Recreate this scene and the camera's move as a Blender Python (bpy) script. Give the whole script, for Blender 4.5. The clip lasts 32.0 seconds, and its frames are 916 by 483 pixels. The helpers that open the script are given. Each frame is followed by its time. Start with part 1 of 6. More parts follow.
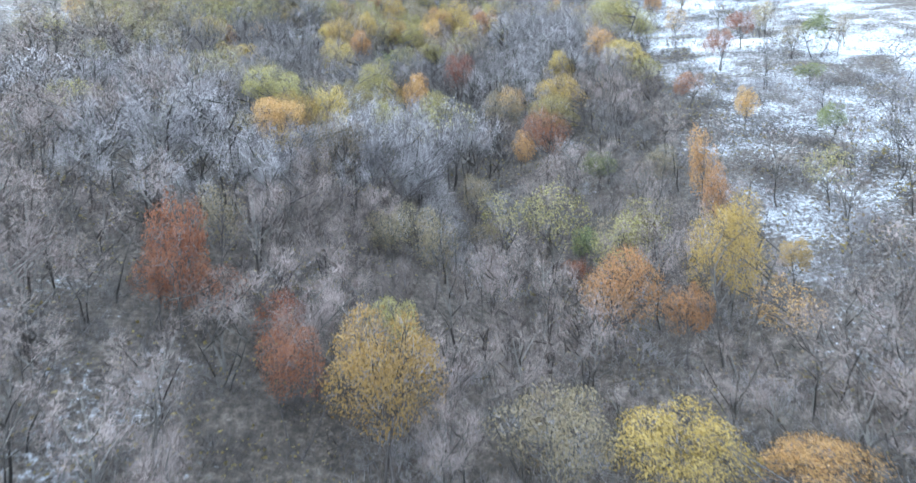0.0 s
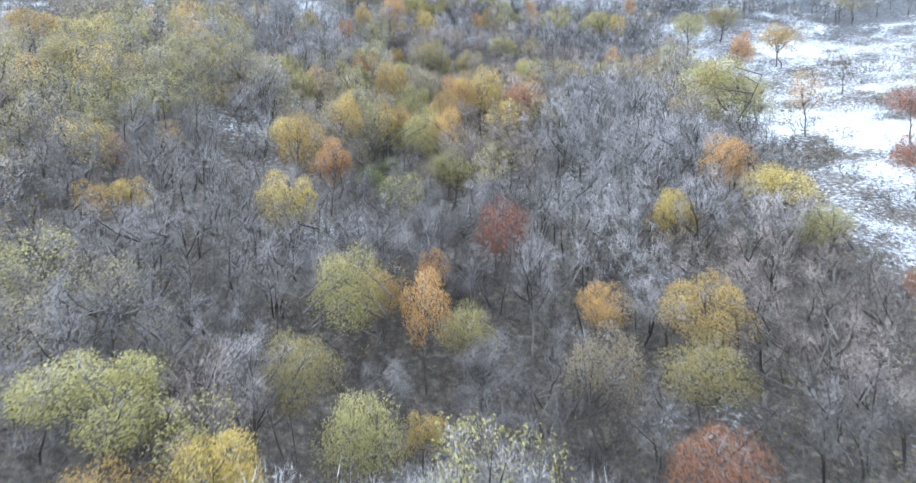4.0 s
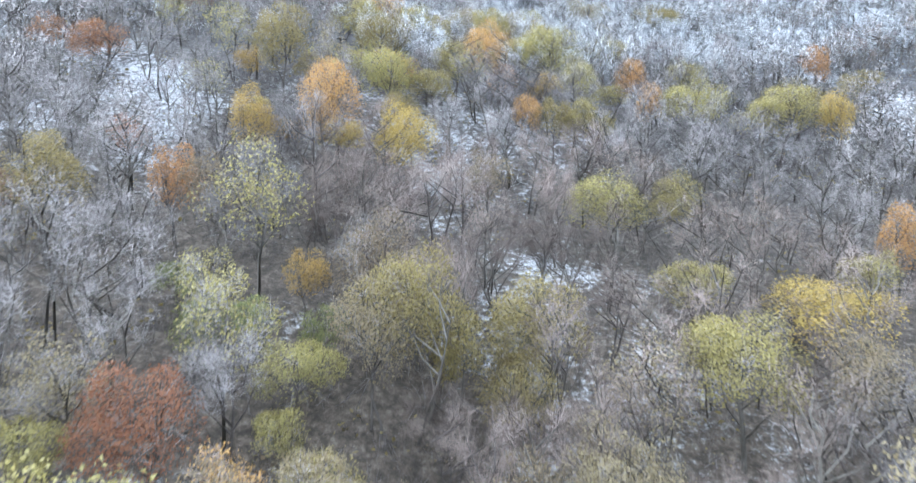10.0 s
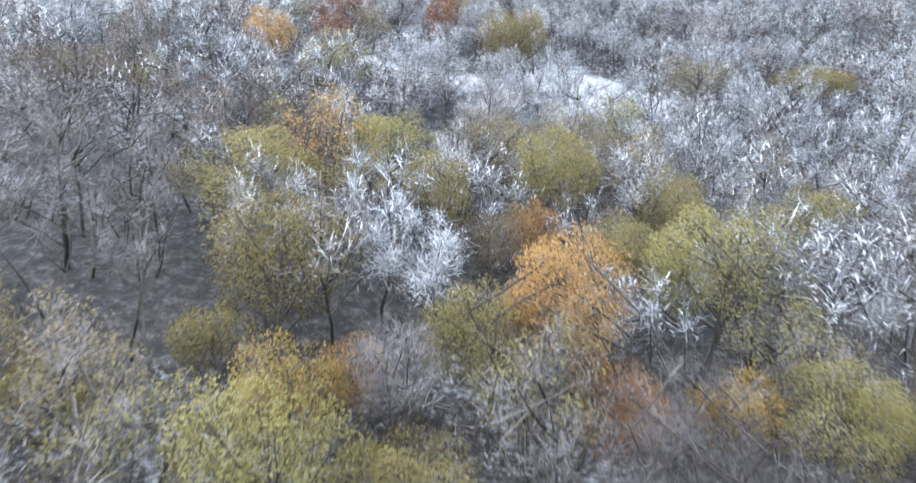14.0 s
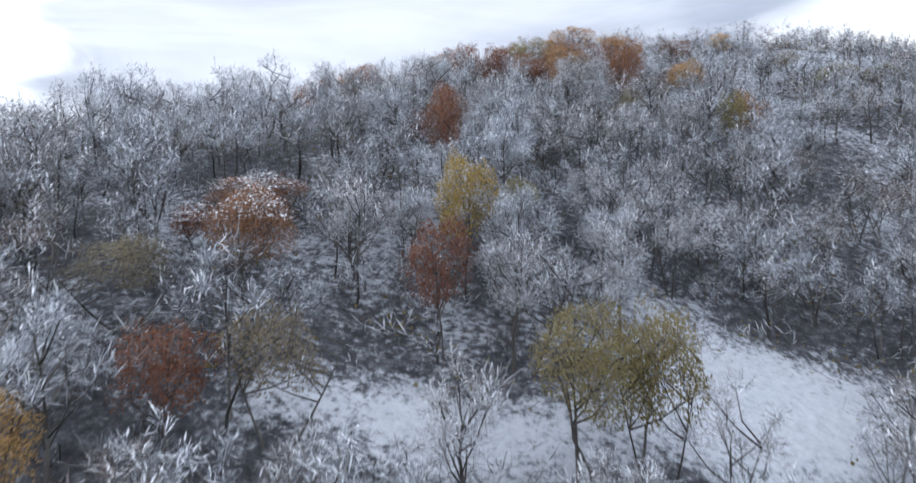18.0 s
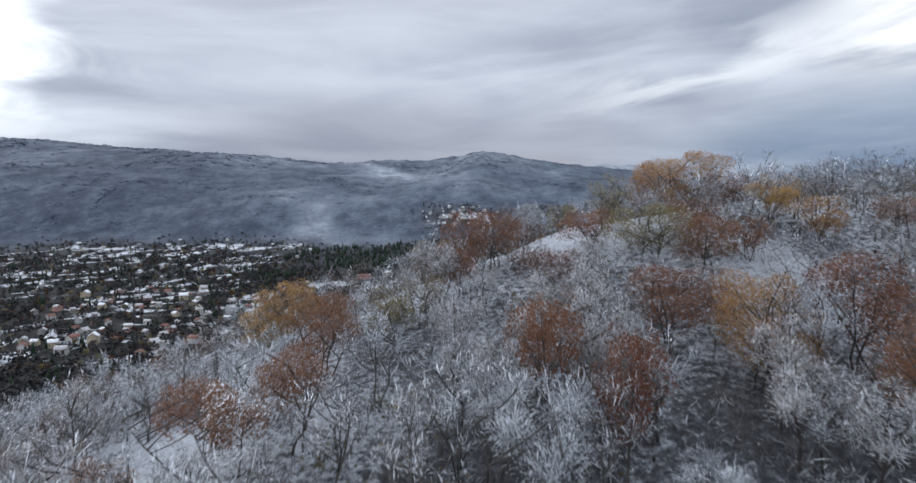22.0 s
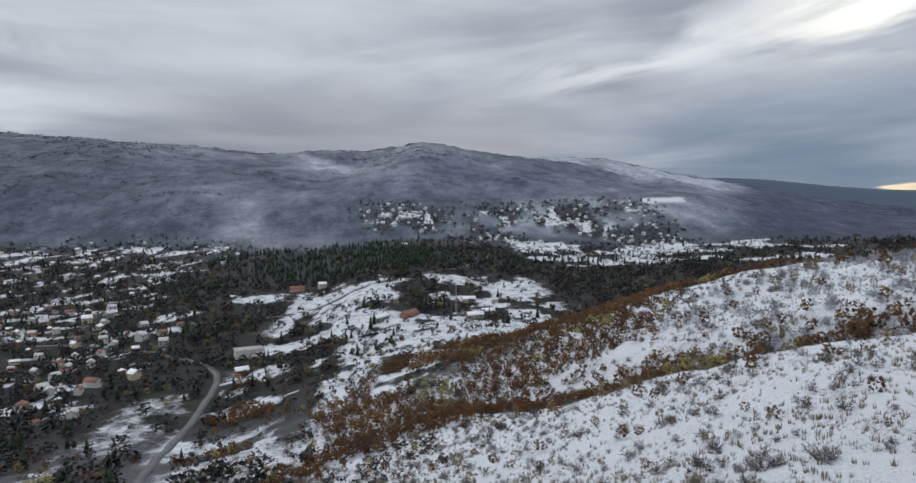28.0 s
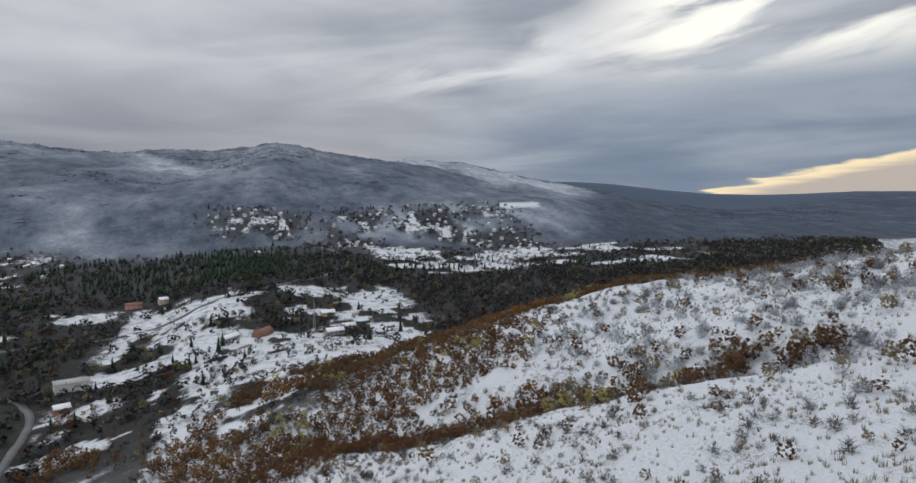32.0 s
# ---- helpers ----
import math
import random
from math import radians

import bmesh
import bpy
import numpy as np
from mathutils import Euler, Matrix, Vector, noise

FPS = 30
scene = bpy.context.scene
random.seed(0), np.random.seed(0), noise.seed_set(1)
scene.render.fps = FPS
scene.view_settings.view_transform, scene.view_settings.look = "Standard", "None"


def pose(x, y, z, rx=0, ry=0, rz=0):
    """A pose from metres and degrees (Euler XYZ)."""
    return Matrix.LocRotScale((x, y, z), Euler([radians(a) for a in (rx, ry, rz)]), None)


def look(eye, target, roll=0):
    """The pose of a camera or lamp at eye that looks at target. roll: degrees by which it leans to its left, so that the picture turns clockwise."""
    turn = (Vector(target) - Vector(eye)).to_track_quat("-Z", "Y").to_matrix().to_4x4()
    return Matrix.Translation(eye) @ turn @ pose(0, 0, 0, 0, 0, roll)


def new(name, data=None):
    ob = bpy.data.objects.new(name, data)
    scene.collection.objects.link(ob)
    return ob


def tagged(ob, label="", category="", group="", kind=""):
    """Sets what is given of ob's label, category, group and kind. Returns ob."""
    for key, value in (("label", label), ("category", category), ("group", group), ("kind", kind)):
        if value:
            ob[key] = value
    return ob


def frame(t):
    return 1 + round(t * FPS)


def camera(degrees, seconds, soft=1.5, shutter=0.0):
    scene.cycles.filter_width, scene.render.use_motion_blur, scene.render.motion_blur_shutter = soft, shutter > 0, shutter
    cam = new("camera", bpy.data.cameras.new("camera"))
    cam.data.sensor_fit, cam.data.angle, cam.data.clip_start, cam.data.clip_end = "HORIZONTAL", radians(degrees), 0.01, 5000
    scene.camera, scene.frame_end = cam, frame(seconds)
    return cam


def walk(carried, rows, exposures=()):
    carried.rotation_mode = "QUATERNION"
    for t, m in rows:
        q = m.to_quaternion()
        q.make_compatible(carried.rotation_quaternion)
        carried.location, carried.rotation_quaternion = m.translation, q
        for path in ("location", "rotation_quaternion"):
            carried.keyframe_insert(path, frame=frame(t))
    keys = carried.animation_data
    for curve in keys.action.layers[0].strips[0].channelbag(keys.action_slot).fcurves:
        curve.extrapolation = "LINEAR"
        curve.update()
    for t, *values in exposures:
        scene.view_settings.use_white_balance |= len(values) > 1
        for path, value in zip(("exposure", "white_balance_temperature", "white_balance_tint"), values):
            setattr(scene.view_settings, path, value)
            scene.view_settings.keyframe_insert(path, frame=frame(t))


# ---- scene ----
cam = camera(69.3, 32.0, soft=1.5, shutter=0.3)
# seconds, place of the drone, yaw to the left, pitch, roll
PATH = [
    (0, 0.00, -0.00, 0.00, -0.00, -3.59, -0.21),
    (0.5, -0.33, 5.88, 2.73, -0.03, -3.58, -0.10),
    (1, -0.65, 11.69, 5.39, 0.02, -3.53, -0.07),
    (1.5, -1.07, 17.21, 8.09, 0.04, -3.52, -0.07),
    (2, -1.46, 22.51, 10.78, 0.14, -3.53, -0.06),
    (2.5, -1.94, 27.66, 13.48, 0.17, -3.57, -0.13),
    (3, -2.44, 32.86, 16.26, 0.14, -3.61, -0.08),
    (3.5, -2.88, 38.07, 18.96, 0.17, -3.64, -0.03),
    (5.5, -3.44, 63.89, 28.10, 0.39, -3.76, 0.38),
    (6, -3.63, 71.74, 30.07, 0.43, -3.78, 0.44),
    (6.5, -3.88, 78.92, 32.08, 0.48, -3.83, 0.43),
    (7, -4.18, 85.47, 34.18, 0.47, -3.73, 0.43),
    (7.5, -4.49, 91.73, 36.49, 0.48, -3.60, 0.35),
    (8, -4.69, 97.62, 38.87, 0.51, -3.51, 0.26),
    (8.5, -4.81, 103.15, 41.38, 0.54, -3.48, 0.23),
    (9, -4.91, 108.47, 43.94, 0.61, -3.48, 0.19),
    (9.5, -5.15, 113.94, 46.38, 0.61, -3.34, 0.00),
    (10, -5.23, 119.23, 48.80, 0.73, -3.24, -0.05),
    (10.5, -5.32, 124.41, 51.32, 0.85, -3.30, -0.09),
    (11, -5.36, 129.96, 53.98, 0.98, -3.44, -0.09),
    (11.5, -5.50, 135.29, 56.35, 1.07, -3.47, -0.02),
    (12, -5.71, 140.84, 58.58, 1.16, -3.90, -0.04),
    (12.5, -5.84, 146.35, 61.02, 1.29, -3.93, -0.08),
    (13, -5.99, 152.09, 63.40, 1.38, -4.23, 0.01),
    (13.5, -6.33, 157.78, 65.86, 1.40, -4.27, -0.11),
    (14, -6.78, 163.62, 68.38, 1.27, -4.24, -0.01),
    (14.5, -7.17, 168.24, 71.07, 1.22, -4.22, 0.04),
    (16.5, -9.20, 182.06, 80.11, -0.72, -3.12, -0.02),
    (17, -9.30, 188.14, 82.56, -0.64, -2.98, -0.06),
    (17.5, -9.19, 193.99, 85.07, -0.41, -2.98, 0.02),
    (18, -9.06, 199.01, 87.67, -0.10, -2.94, -0.05),
    (18.5, -9.00, 202.93, 90.46, -0.02, -3.00, -0.20),
    (19, -9.01, 206.40, 93.44, 0.00, -3.09, -0.26),
    (19.5, -9.26, 210.29, 96.24, 0.05, -3.24, -0.19),
    (20, -9.81, 214.99, 98.66, -0.06, -3.19, -0.26),
    (20.5, -10.33, 220.46, 100.92, -0.00, -2.99, -0.14),
    (21, -10.90, 226.27, 103.28, 0.24, -2.75, -0.26),
    (21.5, -11.73, 232.74, 105.94, 0.20, -2.77, -0.17),
    (22, -12.08, 238.28, 108.09, 0.12, -2.82, -0.10),
    (22.5, -12.39, 243.25, 110.22, 0.11, -2.84, -0.03),
    (23, -12.78, 248.26, 112.50, 0.08, -2.86, -0.03),
    (23.5, -13.05, 253.28, 114.76, 0.03, -2.93, -0.04),
    (24, -13.15, 257.97, 116.84, 0.03, -2.99, -0.12),
    (24.5, -13.30, 262.68, 118.92, 0.05, -3.13, -0.13),
    (26.5, -15.11, 281.99, 127.27, -0.81, -4.16, -0.25),
    (27, -15.44, 287.41, 129.05, -3.34, -4.20, -0.19),
    (27.5, -15.74, 293.14, 131.15, -4.58, -4.10, -0.12),
    (28, -15.40, 297.38, 132.39, -5.22, -4.12, -0.12),
    (28.5, -15.27, 300.65, 133.40, -6.58, -4.02, -0.18),
    (29, -15.32, 303.11, 134.38, -9.81, -3.97, -0.03),
    (29.5, -15.48, 305.26, 135.19, -12.16, -3.92, 0.00),
    (30, -15.43, 307.25, 135.99, -13.68, -3.96, 0.00),
    (30.5, -15.18, 309.36, 136.71, -14.68, -4.00, 0.04),
    (31, -14.71, 311.85, 137.40, -15.22, -4.01, 0.08),
    (31.5, -14.15, 314.85, 138.04, -16.39, -4.00, 0.11),
    (32, -13.58, 318.00, 138.74, -17.40, -4.00, 0.13),
]


def heading(x, y, z, yaw, pitch, roll):
    a, b = radians(yaw), radians(pitch)
    ahead = Vector((-math.sin(a) * math.cos(b), math.cos(a) * math.cos(b), math.sin(b)))
    return look((x, y, z), Vector((x, y, z)) + ahead * 10, roll)


walk(cam, [(t, heading(*rest)) for t, *rest in PATH],
     exposures=[(0, 2.25, 5350, 3), (2.5, 2.25, 5800, 4), (6, 2.35, 5200, 5), (10, 2.4, 5700, 5), (12, 2.3, 6000, 7), (14.5, 1.92, 6000, 9), (16.5, 1.45, 5950, 10), (19, 0.55, 5950, 11), (21, 0.35, 6000, 10), (24, 0.2, 6050, 10), (28, 0.1, 6300, 9), (32, 0.05, 6450, 9)])

# ---- sky and light: a broken overcast towards evening ----
SUN_AZ, SUN_EL = radians(-40), radians(38)
world = bpy.data.worlds.new("evening_sky")
scene.world = world
world.use_nodes = True
wn, wl = world.node_tree.nodes, world.node_tree.links
wn.clear()


def wnode(kind, **kw):
    n = wn.new(kind)
    for k, v in kw.items():
        if k == "op":
            n.operation = v
        elif k == "blend":
            n.data_type, n.blend_type = "RGBA", v
    return n


def put(sock, v):
    if isinstance(v, bpy.types.NodeSocket):
        wl.new(v, sock)
    else:
        sock.default_value = v


def wmath(op, a, b=0.0, clamp=False):
    n = wnode("ShaderNodeMath", op=op)
    n.use_clamp = clamp
    put(n.inputs[0], a), put(n.inputs[1], b)
    return n.outputs[0]


def wmix(f, a, b, blend="MIX"):
    n = wnode("ShaderNodeMix", blend=blend)
    put(n.inputs[0], f), put(n.inputs[6], a), put(n.inputs[7], b)
    return n.outputs[2]


def wramp(v, lo, hi):
    n = wn.new("ShaderNodeMapRange")
    n.interpolation_type = "SMOOTHSTEP"
    put(n.inputs[0], v), put(n.inputs[1], lo), put(n.inputs[2], hi)
    return n.outputs[0]


co = wn.new("ShaderNodeTexCoord").outputs["Generated"]
sep = wn.new("ShaderNodeSeparateXYZ")
wl.new(co, sep.inputs[0])
sx, sy, sz = sep.outputs
az = wmath("MULTIPLY", wmath("ARCTAN2", sx, sy), 57.2958)          # degrees to the right of ahead
el = wmath("MULTIPLY", wmath("ARCSINE", sz), 57.2958)
# cloud sheet seen from below: the direction cast on a level plane, so that clouds flatten towards the horizon
den = wmath("ADD", wmath("MAXIMUM", sz, 0.0), 0.10)
comb = wn.new("ShaderNodeCombineXYZ")
put(comb.inputs[0], wmath("DIVIDE", sx, den)), put(comb.inputs[1], wmath("DIVIDE", sy, den)), put(comb.inputs[2], 0.7)


def cloud(scale, detail, rough, distort, offset=0.0):
    mp = wn.new("ShaderNodeMapping")
    mp.inputs["Location"].default_value = (offset, offset * 0.7, 0)
    wl.new(comb.outputs[0], mp.inputs[0])
    n = wn.new("ShaderNodeTexNoise")
    n.inputs["Scale"].default_value, n.inputs["Detail"].default_value = scale, detail
    n.inputs["Roughness"].default_value, n.inputs["Distortion"].default_value = rough, distort
    wl.new(mp.outputs[0], n.inputs["Vector"])
    return n.outputs[0]


sky = wn.new("ShaderNodeTexSky")
sky.sky_type = "NISHITA"
sky.sun_disc, sky.sun_elevation, sky.sun_rotation = False, SUN_EL, SUN_AZ
big, fine = cloud(0.42, 4, 0.45, 0.5), cloud(1.3, 5, 0.5, 0.6, 3.1)


def banks(across, tall, tilt, detail, rough, distort, offset):
    """Long banks of cloud: a pattern drawn out along the horizon and rising by tilt to the right."""
    cb, n = wn.new("ShaderNodeCombineXYZ"), wn.new("ShaderNodeTexNoise")
    put(cb.inputs[0], wmath("DIVIDE", az, across))
    put(cb.inputs[1], wmath("DIVIDE", wmath("SUBTRACT", el, wmath("MULTIPLY", az, tilt)), tall))
    put(cb.inputs[2], offset)
    n.inputs["Scale"].default_value, n.inputs["Detail"].default_value = 1.0, detail
    n.inputs["Roughness"].default_value, n.inputs["Distortion"].default_value = rough, distort
    wl.new(cb.outputs[0], n.inputs["Vector"])
    return n.outputs[0]


layer = banks(26.0, 4.2, 0.05, 5, 0.5, 0.5, 4.0)
body = wmath("ADD", wmath("MULTIPLY", big, 0.42), wmath("ADD", wmath("MULTIPLY", fine, 0.16), wmath("MULTIPLY", layer, 0.42)))
thick = wramp(body, 0.36, 0.64)
dark, light = (0.33, 0.355, 0.42, 1), (0.72, 0.745, 0.79, 1)
deck = wmix(thick, light, dark)
# pale and thin high up, a dark mauve bank low over the mountain
deck = wmix(wmath("MULTIPLY", wmath("MULTIPLY", wramp(el, 8.0, 18.0), wramp(az, 22.0, -6.0)), 0.45), deck, (0.74, 0.755, 0.79, 1))
rim = wmath("ADD", el, wmath("MULTIPLY", wmath("SUBTRACT", layer, 0.5), 7.0))
gloom = wmath("MULTIPLY", wmath("MULTIPLY", wramp(rim, 10.0, 6.0), wramp(rim, 1.0, 4.5)), wmath("MULTIPLY", wramp(az, -30.0, -12.0), wramp(az, 24.0, 8.0)))
deck = wmix(wmath("MULTIPLY", gloom, 0.62), deck, (0.27, 0.275, 0.325, 1))
warm = wmath("MULTIPLY", wmath("MULTIPLY", wramp(el, 5.2, 3.2), wramp(el, 1.0, 2.5)), wmath("MULTIPLY", wramp(az, -6.0, 2.0), wramp(az, 14.0, 6.0)))
deck = wmix(wmath("MULTIPLY", warm, 0.5), deck, (0.56, 0.52, 0.54, 1))
# heavy and blue low down to the right
edge_ = wmath("SUBTRACT", rim, wmath("MULTIPLY", az, 0.12))
low_blue = wmath("MULTIPLY", wramp(az, 8.0, 30.0), wramp(edge_, 7.5, 1.5))
deck = wmix(wmath("MULTIPLY", low_blue, wmath("ADD", 0.62, wmath("MULTIPLY", wramp(layer, 0.35, 0.6), 0.30))), deck, (0.185, 0.25, 0.35, 1))
# bright thin cloud at the far left, and the break in the deck to the right with streaks running down from it
side = wmath("ADD", az, wmath("MULTIPLY", wmath("SUBTRACT", fine, 0.5), 26.0))
bright_left = wmath("MULTIPLY", wramp(side, -27.0, -40.0), wmath("MULTIPLY", wramp(rim, 3.5, 9.5), wramp(el, 22.0, 9.0)))
deck = wmix(bright_left, deck, (1.7, 1.7, 1.66, 1))
wisps = banks(13.0, 3.2, 0.17, 5, 0.5, 0.45, 9.0)
lane = wmath("SUBTRACT", el, wmath("ADD", 5.6, wmath("MULTIPLY", az, 0.20)))
along = wmath("MULTIPLY", wramp(lane, -1.6, 0.8), wramp(lane, 5.5, 1.5))
streaks = wmath("MULTIPLY", wmath("MULTIPLY", along, wramp(az, 0.0, 22.0)), wramp(wisps, 0.40, 0.60))
deck = wmix(wmath("MULTIPLY", streaks, 0.85), deck, (0.90, 0.91, 0.92, 1))
hole = wmath("MULTIPLY", wmath("MULTIPLY", wramp(az, 26.0, 36.0), wramp(az, 64.0, 46.0)), wmath("MULTIPLY", wramp(el, 8.5, 12.5), wramp(el, 24.0, 15.0)))
deck = wmix(wmath("MULTIPLY", hole, wramp(wisps, 0.38, 0.56)), deck, (1.2, 1.17, 1.08, 1))
# the sheet is thinnest and brightest overhead
deck = wmix(wramp(el, 20.0, 55.0), deck, (1.08, 1.11, 1.16, 1))
# the strip of clear evening sky under the deck
lid = wmath("SUBTRACT", wmath("ADD", wmath("MULTIPLY", wmath("SUBTRACT", wmath("MINIMUM", az, 52.0), 36.5), 0.215), wmath("MULTIPLY", fine, 1.6)), 0.55)
under = wmath("SUBTRACT", lid, el)
strip = wmath("MULTIPLY", wmath("MULTIPLY", wramp(under, 0.0, 0.35), wramp(az, 35.5, 38.0)), wramp(el, -1.5, -0.5))
glow = wmix(wramp(under, 1.3, 0.2), (0.60, 0.52, 0.46, 1), (1.2, 0.98, 0.62, 1))
deck = wmix(wmath("MULTIPLY", strip, 0.95), deck, glow)
clear = wmix(1.0, sky.outputs[0], (0.12, 0.12, 0.12, 1), "MULTIPLY")
mixed = wmix(0.98, clear, deck)
bg = wn.new("ShaderNodeBackground")
wl.new(mixed, bg.inputs[0])
bg.inputs[1].default_value = 0.85
wl.new(bg.outputs[0], wn.new("ShaderNodeOutputWorld").inputs[0])

sun = new("sun", bpy.data.lights.new("sun", "SUN"))
sun.data.energy, sun.data.angle, sun.data.color = 0.6, radians(25), (1.0, 0.98, 0.95)
sun.matrix_world = look((0, 0, 0), (-math.sin(SUN_AZ), -math.cos(SUN_AZ), -math.tan(SUN_EL)))


# ---- materials ----
def shader(name, rough=0.85, spec=0.25):
    m = bpy.data.materials.new(name)
    m.use_nodes = True
    b = m.node_tree.nodes["Principled BSDF"]
    b.inputs["Roughness"].default_value = rough
    b.inputs["Specular IOR Level"].default_value = spec
    return m, m.node_tree.nodes, m.node_tree.links, b


def noise_tex(nodes, links, scale, detail=4.0, rough=0.55, coords="Object", stretch=(1, 1, 1)):
    tc, mp, n = nodes.new("ShaderNodeTexCoord"), nodes.new("ShaderNodeMapping"), nodes.new("ShaderNodeTexNoise")
    mp.inputs["Scale"].default_value = stretch
    links.new(tc.outputs[coords], mp.inputs[0])
    links.new(mp.outputs[0], n.inputs["Vector"])
    n.inputs["Scale"].default_value, n.inputs["Detail"].default_value, n.inputs["Roughness"].default_value = scale, detail, rough
    return n.outputs[0]


def ramp(nodes, links, fac, *stops):
    r = nodes.new("ShaderNodeValToRGB")
    el_ = r.color_ramp.elements
    while len(el_) < len(stops):
        el_.new(0.5)
    for e, (p, c) in zip(el_, stops):
        e.position, e.color = p, (*c, 1)
    links.new(fac, r.inputs[0])
    return r.outputs[0]


def mixc(nodes, links, f, a, b, blend="MIX"):
    n = nodes.new("ShaderNodeMix")
    n.data_type, n.blend_type = "RGBA", blend
    for s, v in ((n.inputs[0], f), (n.inputs[6], a), (n.inputs[7], b)):
        if isinstance(v, bpy.types.NodeSocket):
            links.new(v, s)
        elif isinstance(v, tuple):
            s.default_value = (*v, 1) if len(v) == 3 else v
        else:
            s.default_value = v
    return n.outputs[2]


def maths(nodes, links, op, a, b=0.0):
    n = nodes.new("ShaderNodeMath")
    n.operation = op
    for s, v in ((n.inputs[0], a), (n.inputs[1], b)):
        if isinstance(v, bpy.types.NodeSocket):
            links.new(v, s)
        else:
            s.default_value = v
    return n.outputs[0]


def step(nodes, links, v, lo, hi):
    n = nodes.new("ShaderNodeMapRange")
    n.interpolation_type = "SMOOTHSTEP"
    links.new(v, n.inputs[0])
    n.inputs[1].default_value, n.inputs[2].default_value = lo, hi
    return n.outputs[0]


def bump(nodes, links, b, height, strength, dist):
    n = nodes.new("ShaderNodeBump")
    n.inputs["Strength"].default_value, n.inputs["Distance"].default_value = strength, dist
    links.new(height, n.inputs["Height"])
    links.new(n.outputs[0], b.inputs["Normal"])


def plain(name, c1, c2, scale, rough=0.85, spec=0.25, vary=0.0, relief=0.0, stretch=(1, 1, 1)):
    """A surface that wanders between two colours at two scales; vary: by how much its brightness differs from thing to thing."""
    m, n, l, b = shader(name, rough, spec)
    f = noise_tex(n, l, scale, 6, 0.65, stretch=stretch)
    g = noise_tex(n, l, scale * 0.17, 3)
    f = maths(n, l, "ADD", maths(n, l, "MULTIPLY", f, 0.6), maths(n, l, "MULTIPLY", g, 0.4))
    col = ramp(n, l, f, (0.34, c1), (0.66, c2))
    if vary:
        info = n.new("ShaderNodeObjectInfo")
        k = maths(n, l, "ADD", maths(n, l, "MULTIPLY", info.outputs["Random"], vary), 1 - vary / 2)
        hsv = n.new("ShaderNodeHueSaturation")
        l.new(k, hsv.inputs["Value"]), l.new(col, hsv.inputs["Color"])
        l.new(maths(n, l, "ADD", maths(n, l, "MULTIPLY", info.outputs["Random"], 0.06), 0.47), hsv.inputs["Hue"])
        col = hsv.outputs[0]
    l.new(col, b.inputs["Base Color"])
    if relief:
        bump(n, l, b, f, 0.6, relief)
    return m


def leafy(name, *cols, thin=0.5):
    """Autumn leaves: each leaf its own shade, a little light comes through."""
    m, n, l, b = shader(name, 0.6, 0.3)
    geo, info = n.new("ShaderNodeNewGeometry"), n.new("ShaderNodeObjectInfo")
    clump = noise_tex(n, l, 0.55, 2)
    f = maths(n, l, "ADD", maths(n, l, "MULTIPLY", geo.outputs["Random Per Island"], 0.5), maths(n, l, "MULTIPLY", clump, 0.62))
    f = maths(n, l, "SUBTRACT", f, 0.06)
    col = ramp(n, l, f, *[(0.15 + 0.7 * i / (len(cols) - 1), c) for i, c in enumerate(cols)])
    hsv = n.new("ShaderNodeHueSaturation")
    l.new(maths(n, l, "ADD", maths(n, l, "MULTIPLY", info.outputs["Random"], 0.4), 0.8), hsv.inputs["Value"])
    l.new(maths(n, l, "ADD", maths(n, l, "MULTIPLY", info.outputs["Random"], 0.024), 0.488), hsv.inputs["Hue"])
    l.new(col, hsv.inputs["Color"]), l.new(hsv.outputs[0], b.inputs["Base Color"])
    tr, mx = n.new("ShaderNodeBsdfTranslucent"), n.new("ShaderNodeMixShader")
    l.new(hsv.outputs[0], tr.inputs[0])
    mx.inputs[0].default_value = thin
    l.new(b.outputs[0], mx.inputs[1]), l.new(tr.outputs[0], mx.inputs[2])
    l.new(mx.outputs[0], n["Material Output"].inputs[0])
    return m


LEAF = {
    "yellow": leafy("yellow_leaves", (0.29, 0.20, 0.06), (0.41, 0.29, 0.09), (0.50, 0.38, 0.15)),
    "olive": leafy("olive_leaves", (0.20, 0.172, 0.07), (0.30, 0.255, 0.105), (0.40, 0.35, 0.155)),
    "orange": leafy("orange_leaves", (0.33, 0.18, 0.07), (0.46, 0.27, 0.11), (0.56, 0.37, 0.17)),
    "rust": leafy("rust_leaves", (0.17, 0.075, 0.042), (0.26, 0.118, 0.066), (0.34, 0.175, 0.10)),
    "beige": leafy("beige_leaves", (0.17, 0.14, 0.09), (0.25, 0.205, 0.13), (0.32, 0.265, 0.175)),
    "green": leafy("green_leaves", (0.10, 0.12, 0.05), (0.19, 0.21, 0.08), (0.30, 0.32, 0.14)),
    "oak": leafy("dry_oak_leaves", (0.062, 0.032, 0.02), (0.125, 0.062, 0.033), (0.19, 0.105, 0.06)),
    "russet": leafy("russet_leaves", (0.10, 0.048, 0.02), (0.175, 0.085, 0.032), (0.25, 0.135, 0.06)),
}
